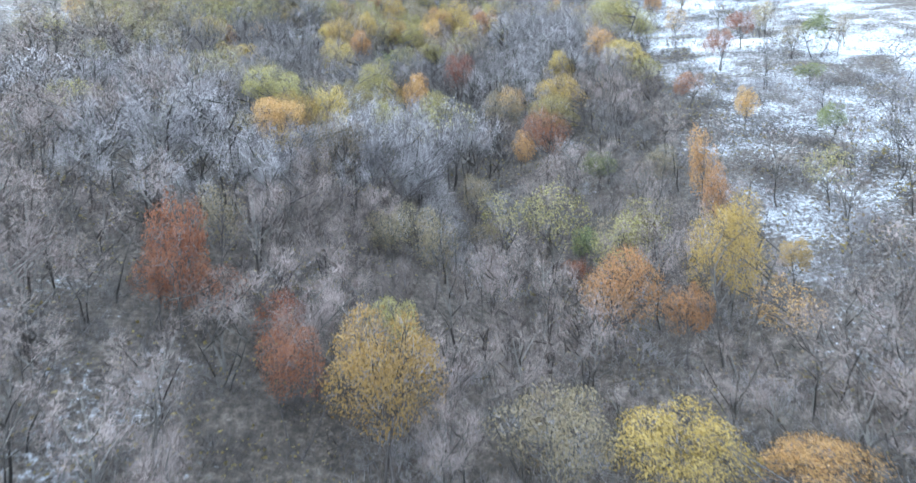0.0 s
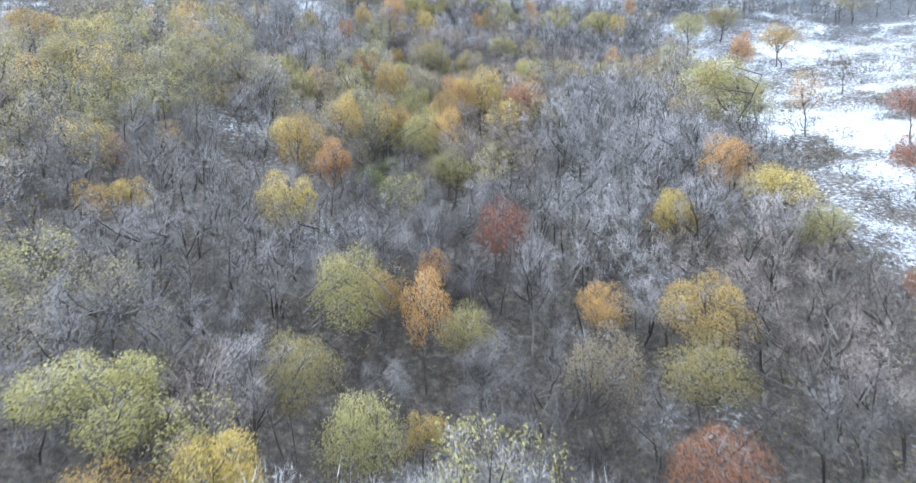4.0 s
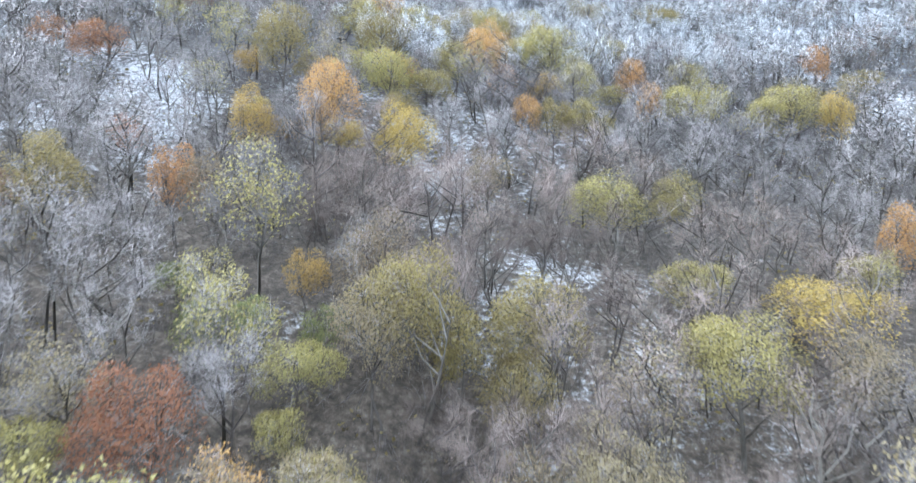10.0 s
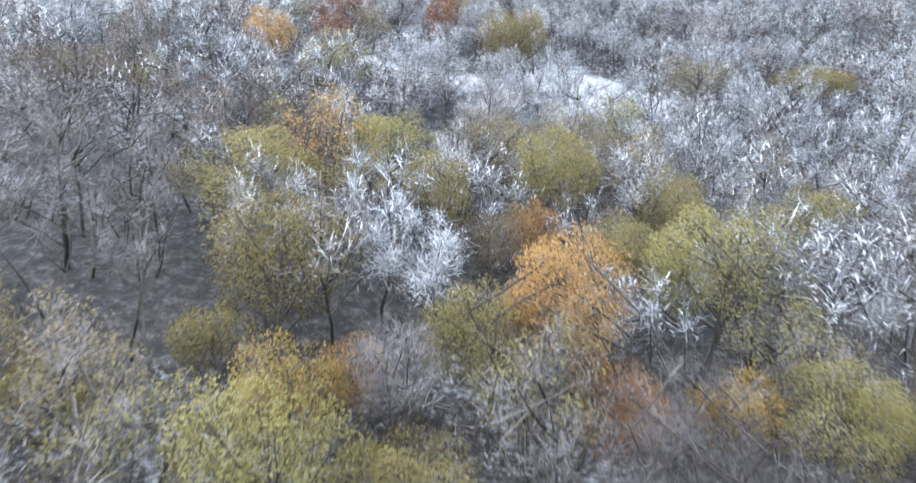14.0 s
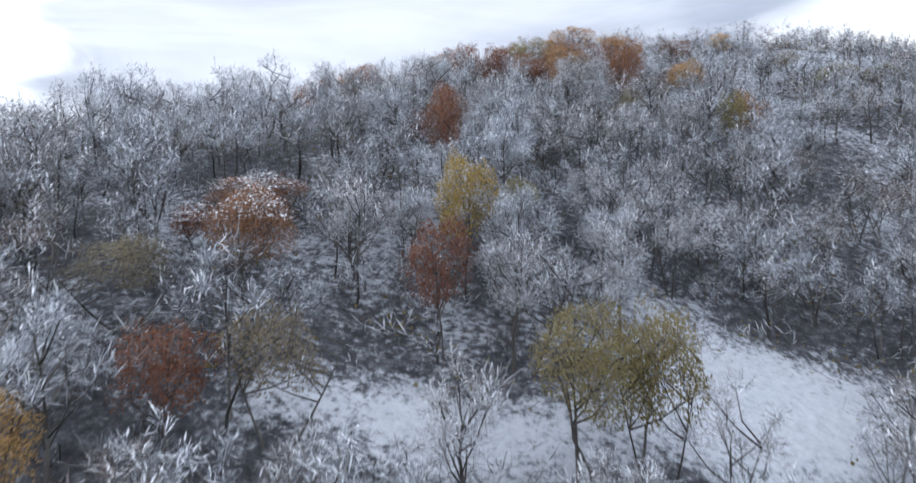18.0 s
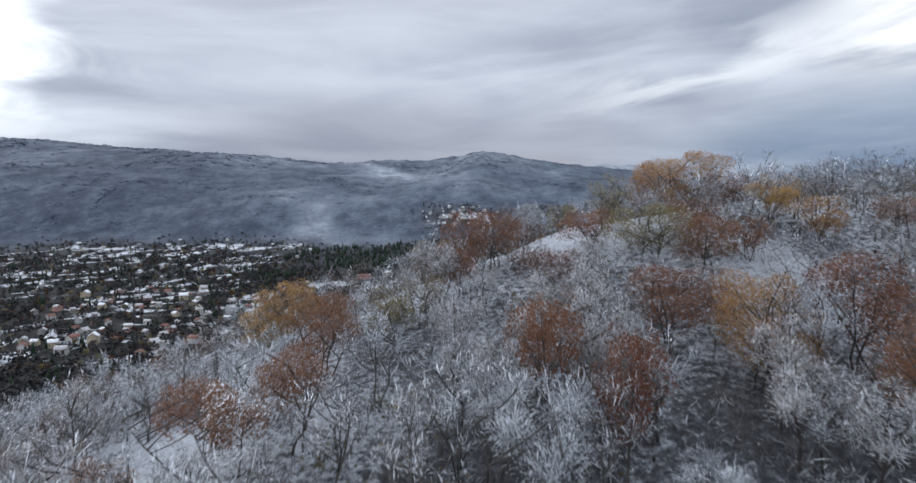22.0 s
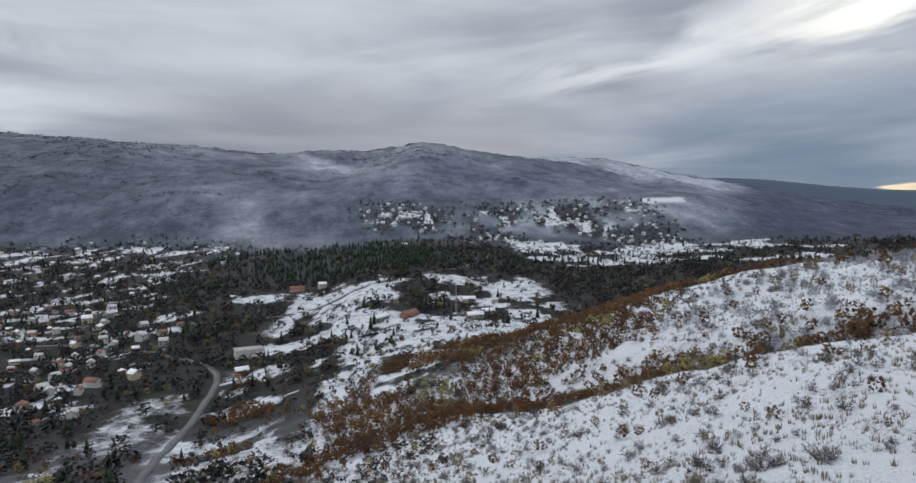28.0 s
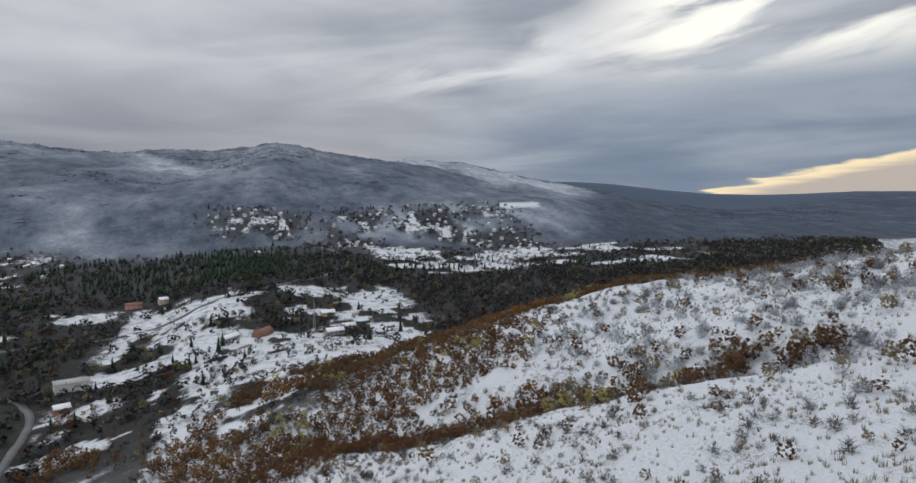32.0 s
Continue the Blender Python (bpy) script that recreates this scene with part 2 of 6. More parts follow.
BARK = plain("grey_bark", (0.045, 0.04, 0.037), (0.13, 0.118, 0.11), 5.0, vary=0.4, relief=0.02, stretch=(1, 1, 0.2))


def twiggy(name, dark_, light_):
    """Bare twigs: the shade changes from crown to crown and from twig to twig."""
    m, n, l, b = shader(name, 0.8, 0.15)
    geo, tc = n.new("ShaderNodeNewGeometry"), n.new("ShaderNodeNewGeometry")
    g = n.new("ShaderNodeTexNoise")
    l.new(tc.outputs["Position"], g.inputs["Vector"])
    g.inputs["Scale"].default_value, g.inputs["Detail"].default_value = 0.13, 4
    f = maths(n, l, "ADD", maths(n, l, "MULTIPLY", g.outputs[0], 1.25), maths(n, l, "MULTIPLY", geo.outputs["Random Per Island"], 0.14))
    l.new(ramp(n, l, f, (0.48, dark_), (0.88, light_)), b.inputs["Base Color"])
    return m


TWIG = twiggy("grey_twigs", (0.125, 0.115, 0.118), (0.37, 0.35, 0.355))
TWIG_DARK = twiggy("dark_twigs", (0.05, 0.046, 0.046), (0.19, 0.175, 0.17))
TWIG_MID = twiggy("dusky_twigs", (0.082, 0.074, 0.074), (0.26, 0.24, 0.24))
TWIG_FROST = twiggy("frosted_twigs", (0.15, 0.16, 0.18), (0.52, 0.55, 0.60))
TWIG_RED = twiggy("reddish_twigs", (0.11, 0.09, 0.082), (0.33, 0.275, 0.255))
SNOW = plain("snow", (0.74, 0.77, 0.82), (0.86, 0.88, 0.91), 2.0, rough=0.6)



# ---- the lie of the land: long profiles, from 200 m behind the start to the valley, on lines to the left and right of the flight ----
LINE_Y = [-200, -60, 60, 160, 230, 275, 305, 350, 430, 515, 580, 650, 750, 900, 1100, 1350, 1650]
LINE_X = [-700, -400, -220, -110, -40, 0, 40, 110, 200, 350, 600, 1000]
FAR_LEFT = [-87, -67, -61, -71, -82, -87, -87, -80, -60, -35, -18, -10, -5, 4, 19, 41, 70]
LEFT_400 = [-126, -68, -26, -3, 1, -3, -9, -14, -13, -6, -1, -2, -2, 6, 20, 40, 69]
LEFT_220 = [-143, -68, -7, 39, 55, 47, 38, 28, 18, 12, 7, 2, 2, 8, 20, 41, 70]
LEFT_110 = [-143, -65, -1, 52, 76, 73, 66, 57, 42, 26, 16, 9, 12, 15, 23, 46, 72]
LEFT_40 = [-137, -63, -1, 49, 85, 93, 88, 80, 60, 37, 26, 27, 26, 30, 41, 53, 74]
MIDDLE = [-131, -61, -5, 42, 79, 101, 105, 95, 72, 48, 35, 36, 31, 31, 44, 56, 75]
RIGHT_40 = [-128, -59, -2, 39, 76, 101, 108, 107, 87, 62, 49, 49, 35, 30, 41, 56, 76]
RIGHT_110 = [-124, -55, 3, 48, 81, 104, 114, 117, 110, 97, 90, 70, 35, 29, 37, 54, 78]
RIGHT_200 = [-118, -47, 11, 58, 90, 110, 120, 126, 130, 114, 96, 73, 44, 33, 36, 51, 82]
RIGHT_350 = [-104, -33, 25, 71, 102, 120, 128, 133, 129, 104, 76, 70, 59, 42, 38, 47, 86]
RIGHT_600 = [-76, -9, 47, 91, 120, 135, 140, 138, 125, 101, 84, 85, 77, 55, 45, 52, 86]
FAR_RIGHT = [-31, 31, 83, 123, 147, 157, 156, 144, 122, 104, 99, 95, 88, 71, 57, 55, 70]
PROFILES = np.array([FAR_LEFT, LEFT_400, LEFT_220, LEFT_110, LEFT_40, MIDDLE, RIGHT_40, RIGHT_110, RIGHT_200, RIGHT_350, RIGHT_600, FAR_RIGHT], float)


def spline_weights(knots, v):
    k = np.array(knots, float)
    v = np.clip(v, k[0], k[-1])
    i = np.clip(np.searchsorted(k, v) - 1, 0, len(k) - 2)
    h = k[i + 1] - k[i]
    t = (v - k[i]) / h
    return k, i, h, t


def spline(knots, values, v):
    """A smooth curve through values at the knots, along the first axis of values; v holds one place for each column."""
    k, i, h, t = spline_weights(knots, v)
    c = np.arange(len(v))
    up, dn = np.minimum(i + 2, len(k) - 1), np.maximum(i - 1, 0)
    p0, p1 = values[i, c], values[i + 1, c]
    m0 = (p1 - values[dn, c]) / (k[i + 1] - k[dn]) * h
    m1 = (values[up, c] - p0) / (k[up] - k[i]) * h
    return (2 * t**3 - 3 * t**2 + 1) * p0 + (t**3 - 2 * t**2 + t) * m0 + (3 * t**2 - 2 * t**3) * p1 + (t**3 - t**2) * m1


def smooth(a, b, v):
    t = np.clip((v - a) / (b - a), 0, 1)
    return t * t * (3 - 2 * t)


def box(x, y, x0, x1, y0, y1, soft):
    return smooth(x0 - soft, x0 + soft, x) * smooth(x1 + soft, x1 - soft, x) * smooth(y0 - soft, y0 + soft, y) * smooth(y1 + soft, y1 - soft, y)


rng = np.random.default_rng(7)
WAVES = [(rng.normal(size=2), rng.uniform(0, 6.28)) for _ in range(60)]


def ripple(x, y, size, k):
    """Gentle waves of about the given size in metres, between -1 and 1."""
    s = 0.0
    for d, ph in WAVES[k: k + 7]:
        s = s + np.sin((d[0] * x + d[1] * y) * 6.28 / size / 1.3 + ph)
    return s / 3.4


RIDGE_U = [-1.6, -0.9, -0.69, -0.43, -0.17, -0.12, -0.04, 0.03, 0.10, 0.19, 0.32, 0.37, 0.455, 0.54, 0.63, 0.77, 1.0, 1.6]
RIDGE_S = [0.094, 0.097, 0.095, 0.0764, 0.057, 0.0610, 0.066, 0.0745, 0.067, 0.0563, 0.052, 0.042, 0.0290, 0.0125, -0.004, -0.018, -0.024, -0.024]
FAR_AZ = [-60, 18, 26, 30, 34, 37.5, 41, 44, 48, 52, 70]      # degrees
FAR_S = [0.022, 0.022, 0.0228, 0.0195, 0.011, 0.0045, 0.004, 0.005, 0.009, 0.008, 0.010]


def height(x, y):
    x, y = np.atleast_1d(np.asarray(x, float)), np.atleast_1d(np.asarray(y, float))
    k, i, h, t = spline_weights(LINE_X, x)
    lines = [spline(LINE_Y, np.repeat(PROFILES[j][:, None], len(y), 1), y) for j in range(len(LINE_X))]
    near = spline(LINE_X, np.array(lines), x)
    # a gully between the two snowy spurs
    gully = np.exp(-(((x - 95 + (y - 445) * 0.55) * 0.87) / 12) ** 2) * smooth(395, 455, y) * smooth(640, 570, y)
    near = near - 6.5 * gully
    # a fold on the lower left, a shoulder half way up and the crown of the hill
    near = near + 4.5 * box(x, y, -90, -8, 20, 78, 16) + 2.2 * np.exp(-((y - 190) / 16) ** 2) * smooth(80, 40, np.abs(x)) + 3.2 * np.exp(-((y - 293) / 17) ** 2) * smooth(70, 30, np.abs(x + 2))
    near = near + 0.7 * ripple(x, y, 22, 0) * smooth(1300, 900, y) + 1.6 * ripple(x, y, 75, 8)
    # the long mountain across the valley
    dy = np.maximum(y - 285, 1.0)
    u = x / dy
    crest = np.interp(u, RIDGE_U, RIDGE_S)
    top = 125 + crest * 2450
    t = np.clip((dy - 1130) / (2450 - 1130), 0, 1)
    p = 1 - (1 - t) ** 1.75
    spur = ripple(x, y * 0.25, 420, 15) * 30 + ripple(x, y * 0.5, 190, 22) * 12
    land = near * (1 - p) + top * p + spur * p * (1 - t) * 1.6 + ripple(x, y, 90, 30) * 5 * p
    rr = np.hypot(x, dy)
    far_top = 128 + np.interp(np.degrees(np.arctan2(x, dy)), FAR_AZ, FAR_S) * 4300 + ripple(x, y * 0.3, 500, 37) * 5
    q = smooth(3100, 4300, rr)
    back = np.minimum(top - 60, 60)
    land = np.where(dy > 2450, top + (back - top) * smooth(2450, 3000, dy), land)
    return land * (1 - q) + far_top * q


def axis(lo, fine_lo, fine_hi, hi, stepm, grow):
    out = list(np.arange(fine_lo, fine_hi + 0.1, stepm))
    s, v = stepm, fine_hi
    while v < hi:
        s *= grow
        v += s
        out.append(min(v, hi))
    s, v = stepm, fine_lo
    while v > lo:
        s *= grow
        v -= s
        out.insert(0, max(v, lo))
    return np.array(out)


def mesh_from(name, verts, faces, mats=(), index=None, smooth_shade=False, normals=None):
    """A mesh from arrays of vertices and triangles (or quads)."""
    verts, faces = np.asarray(verts, np.float32), np.asarray(faces, np.int32)
    me = bpy.data.meshes.new(name)
    k = faces.shape[1]
    me.vertices.add(len(verts)), me.loops.add(faces.size), me.polygons.add(len(faces))
    me.vertices.foreach_set("co", verts.ravel())
    me.loops.foreach_set("vertex_index", faces.ravel())
    me.polygons.foreach_set("loop_start", np.arange(len(faces), dtype=np.int32) * k)
    if smooth_shade:
        me.polygons.foreach_set("use_smooth", np.ones(len(faces), bool))
    for m in mats:
        me.materials.append(m)
    if index is not None:
        me.polygons.foreach_set("material_index", np.asarray(index, np.int32))
    me.update(calc_edges=True)
    if normals is not None:
        me.attributes.new("custom_normal", "FLOAT_VECTOR", "POINT").data.foreach_set("vector", np.asarray(normals, np.float32).ravel())
    return me


def crown_normals(v, f, share=0.28):
    """Faces turned outwards and normals that lean away from the crown's heart, so that a mass of twigs or leaves is lit as one soft form."""
    g = np.cross(v[f[:, 1]] - v[f[:, 0]], v[f[:, 2]] - v[f[:, 0]])
    g /= np.linalg.norm(g, axis=1, keepdims=True) + 1e-9
    out = v - [0, 0, 0.42 * v[:, 2].max()]
    out = out / (np.linalg.norm(out, axis=1, keepdims=True) + 1e-9)
    back = (g * out[f].mean(1)).sum(1) < 0
    f = np.where(back[:, None], f[:, ::-1], f)
    g = np.where(back[:, None], -g, g)
    n = out.copy()
    for k in range(3):
        np.add.at(n, f[:, k], g * share)
    return f, n / (np.linalg.norm(n, axis=1, keepdims=True) + 1e-9)


def crown_mesh(name, v, f, mats, index=None):
    f, n = crown_normals(v, f)
    return mesh_from(name, v, f, mats, index, True, n)


def value_noise(x, y, seed):
    """Smooth random values between 0 and 1 on a unit grid."""
    xi, yi = np.floor(x).astype(np.int64), np.floor(y).astype(np.int64)
    fx, fy = x - xi, y - yi
    fx, fy = fx * fx * (3 - 2 * fx), fy * fy * (3 - 2 * fy)

    def h(a, b):
        n = (a * 374761393 + b * 668265263 + seed * 974711) & 0x7FFFFFFF
        n = ((n ^ (n >> 13)) * 1274126177) & 0x7FFFFFFF
        return ((n ^ (n >> 16)) & 0xFFFF) / 65535.0

    return (h(xi, yi) * (1 - fx) + h(xi + 1, yi) * fx) * (1 - fy) + (h(xi, yi + 1) * (1 - fx) + h(xi + 1, yi + 1) * fx) * fy


def fractal(x, y, size, seed, octaves=4):
    s, a, tot = 0.0, 1.0, 0.0
    for o in range(octaves):
        s = s + a * value_noise(x / size * 2**o, y / size * 2**o, seed + o)
        tot += a
        a *= 0.55
    return s / tot


def part(name, me, parent=None, label=""):
    ob = new(name, me)
    ob.parent = parent
    if label:
        tagged(ob, label)
    return ob



# ---- ground ----
def open_snow(x, y):
    """How open (treeless) the land is, 0 to 1: snowy clearings and the two grassy spurs past the crest."""
    spur = smooth(322, 356, y + 0.2 * np.abs(x)) * smooth(-45, 5, x + (y - 330) * 0.14) * smooth(640, 600, y - 0.1 * x)
    wander = 22 * (fractal(x, y, 30, 64, 3) - 0.5)
    clear_a = smooth(21, 36, x - (y - 60) * 0.12 + wander) * smooth(40, 62, y + wander) * smooth(214, 176, y - 1.4 * wander) * smooth(125, 95, x + wander)
    clear_b = np.maximum(np.exp(-(((x - 8.5) / 9.5) ** 2 + ((y - 230.5 - 0.35 * (x - 8.5)) / 5) ** 2)), np.exp(-(((x + 10) / 7) ** 2 + ((y - 224.5) / 2.6) ** 2)))
    clear_c = np.maximum.reduce([np.exp(-(((x - 0) / 6) ** 2 + ((y - 301) / 7) ** 2)), np.exp(-(((x + 10) / 6) ** 2 + ((y - 300) / 4) ** 2)), np.exp(-(((x + 2.5) / 2.5) ** 2 + ((y - 288) / 6) ** 2))])
    clear_d = np.exp(-(((x + 26) / 3) ** 2 + ((y - 268) / 5) ** 2))
    ragged = (fractal(x, y, 14, 61, 3) - 0.5) * 1.5 * smooth(340, 300, y)
    open_ = np.maximum.reduce([spur, 1.1 * clear_a, 1.2 * clear_b, 1.2 * clear_c, 0.55 * clear_d])
    return np.clip(open_ + ragged * smooth(0.05, 0.4, open_), 0, 1)


def rust_wood(x, y):
    """Where the rust-brown oak scrub grows on the flank that faces the valley."""
    n = fractal(x, y, 70, 31, 3)
    flank = box(x, y, -115, 88, 545, 700, 20) * smooth(0.34, 0.46, n) * smooth(0.30, 0.42, fractal(x, y, 24, 33, 2))
    gully = np.exp(-(((x - 95 + (y - 445) * 0.55) * 0.87) / 12) ** 2) * smooth(420, 460, y) * smooth(640, 600, y)
    r, a = np.hypot(x + 13, y - 318), np.degrees(np.arctan2(x + 13, y - 318))
    lee = smooth(297, 307, r) * smooth(375, 350, r) * smooth(14, 20, a) * smooth(50, 40, a) * smooth(0.2, 0.34, n)
    edge = box(x, y, -170, -48, 400, 600, 22) * smooth(0.40, 0.50, n) * smooth(3, 7, np.abs(x + 100 + 0.09 * (y - 470)))
    return np.clip(np.maximum.reduce([flank, 0.75 * gully, lee, 0.7 * edge]), 0, 1)


def fields(x, y):
    """Snowy meadows and plots in the valley."""
    n = fractal(x, y, 34, 5, 5)
    a = box(x, y, -140, 150, 700, 1080, 25) * smooth(0.36, 0.48, n)
    b = box(x, y, 150, 720, 1130, 1400, 30) * smooth(0.45, 0.53, fractal(x, y * 2.2, 80, 9, 5))
    c = box(x, y, 480, 570, 1612, 1640, 6)
    d = box(x, y, -140, -20, 600, 760, 18) * smooth(0.46, 0.56, n)
    e = box(x, y, -215, -135, 1015, 1075, 15) * smooth(0.35, 0.45, n)
    f = box(x, y, -190, -135, 610, 730, 14) * smooth(0.40, 0.52, n)
    g = box(x, y, -240, -158, 508, 612, 14) * smooth(0.40, 0.50, n)
    return np.maximum.reduce([a, b, c, d, e, 0.8 * f, 0.9 * g])


def village(x, y):
    """Where houses and gardens stand."""
    a = box(x, y, -430, -200, 690, 1000, 25)
    b = box(x, y, -760, -260, 960, 1420, 40)
    ragged = smooth(0.36, 0.52, fractal(x, y * 0.7, 75, 95, 3))
    c = box(x, y, -80, 90, 1330, 1560, 45) * ragged
    d = box(x, y, 105, 480, 1335, 1590, 60) * ragged
    return np.maximum.reduce([a, b, c, d])


def snow_cover(x, y, z):
    """How much of the ground is white: thin litter-strewn snow in the lower wood, more towards the crest and in the open."""
    base = 0.27 + 0.03 * smooth(90, 190, y) + 0.06 * smooth(200, 225, y) + 0.04 * smooth(238, 256, y) + 0.14 * smooth(258, 284, y)
    cover = base + np.where(y > 308, 0.12, np.where(y < 205, 0.195, 0.36 - 0.14 * smooth(258, 284, y))) * open_snow(x, y)
    cover = cover + 0.17 * np.exp(-(((x - 2) / 8) ** 2 + ((y - 300) / 11) ** 2)) - 0.05 * smooth(-6, -24, x) * smooth(288, 306, y) * smooth(560, 500, y) - 0.23 * smooth(-38, -58, x) * smooth(340, 380, y) * smooth(560, 500, y)
    cover = cover + 0.15 * np.exp(-(((x + 46) / 15) ** 2 + ((y - 158) / 26) ** 2)) * smooth(0.4, 0.6, fractal(x, y, 13, 63, 3))
    cover = cover + 0.02 * smooth(150, 172, y) * smooth(212, 195, y) + 0.13 * smooth(0.48, 0.64, fractal(x, y, 13, 65, 3)) * (0.55 + 0.45 * smooth(85, 120, y)) * smooth(290, 250, y)
    valley = smooth(600, 690, y + 0.6 * np.minimum(-x, 200)) * smooth(1720, 1600, y)
    cover = cover * (1 - valley) + valley * np.maximum(0.10 + 0.56 * village(x, y) * smooth(0.48 - 0.03 * smooth(1250, 1330, y), 0.6 - 0.03 * smooth(1250, 1330, y), fractal(x, y, 20, 15, 4)), 0.60 * fields(x, y))
    cover = np.maximum(cover, 0.75 * box(x, y, -60, 60, 560, 780, 20) * smooth(0.45, 0.6, fractal(x, y, 34, 45, 3)))
    cover = np.maximum(cover, 0.58 * box(x, y, -140, -10, 520, 640, 25) * smooth(0.42, 0.56, fractal(x, y, 26, 47, 4)))
    mountain = smooth(1290, 1440, y) * (1 - np.maximum(village(x, y), fields(x, y)))
    streak = 0.6 * fractal(x + 0.15 * y, y * 0.6, 330, 21, 5) + 0.4 * fractal(x, y * 0.35, 120, 28, 4)
    slide = (0.5 + fractal(x, y, 60, 29, 3)) * np.exp(-(((x + 300 + 0.5 * (y - 2300)) / 85) ** 2 + ((y - 2120) / 320) ** 2)) + 0.8 * np.exp(-(((x + 1130) / 120) ** 2 + ((y - 2150) / 260) ** 2))
    # foot: frost and the pale haze low on the slope, both as white
    foot = 0.20 * smooth(1900, 1550, y) * smooth(0.42, 0.6, fractal(x, y, 150, 24, 3))
    tops = 0.28 * smooth(0.12, 0.2, x / np.maximum(y - 285, 1)) * smooth(0.46, 0.58, streak) * smooth(1900, 2200, y)
    frost = 0.14 + 0.26 * smooth(0.40, 0.66, streak) + 0.42 * slide + foot + tops
    side = x / np.maximum(y - 285, 1)
    frost = frost * (0.45 + 0.55 * smooth(-0.52, -0.22, side))
    # right of the mountain: below zero, so the colour falls to haze blue
    beyond = smooth(0.46, 0.62, side)
    cover = cover * (1 - mountain) + mountain * (frost * (1 - beyond) * smooth(2950, 2700, y) - 0.3 * beyond)
    cover = np.maximum(cover, box(x, y, 480, 570, 1612, 1640, 6))
    return np.clip(cover, -0.3, 1)


gx = axis(-3600, -120, 170, 3600, 2.6, 1.045)
gy = axis(-220, -10, 650, 4900, 2.9, 1.035)
X, Y = np.meshgrid(gx, gy)
X, Y = X.ravel(), Y.ravel()
Zg = height(X, Y)
near_rough = smooth(900, 600, Y)
Zg = Zg + near_rough * (fractal(X, Y, 5.0, 40, 3) - 0.5) * 0.9
nx_, ny_ = len(gx), len(gy)
ii, jj = np.meshgrid(np.arange(nx_ - 1), np.arange(ny_ - 1))
v0 = (jj * nx_ + ii).ravel()
ground_mesh = mesh_from("ground", np.stack([X, Y, Zg], 1), np.stack([v0, v0 + 1, v0 + nx_ + 1, v0 + nx_], 1), smooth_shade=True)
at = ground_mesh.attributes.new("snow_cover", "FLOAT", "POINT")
at.data.foreach_set("value", snow_cover(X, Y, Zg).astype(np.float32))
at = ground_mesh.attributes.new("settled", "FLOAT", "POINT")
at.data.foreach_set("value", np.maximum(village(X, Y), fields(X, Y)).astype(np.float32))


# frosted mountain woods, with the blue of distance haze in the darker stops
HAZY_FROST_RAMP = ((0.30, (0.018, 0.028, 0.050)), (0.46, (0.050, 0.066, 0.098)), (0.56, (0.098, 0.120, 0.160)), (0.68, (0.17, 0.195, 0.24)), (0.98, (0.48, 0.52, 0.58)))


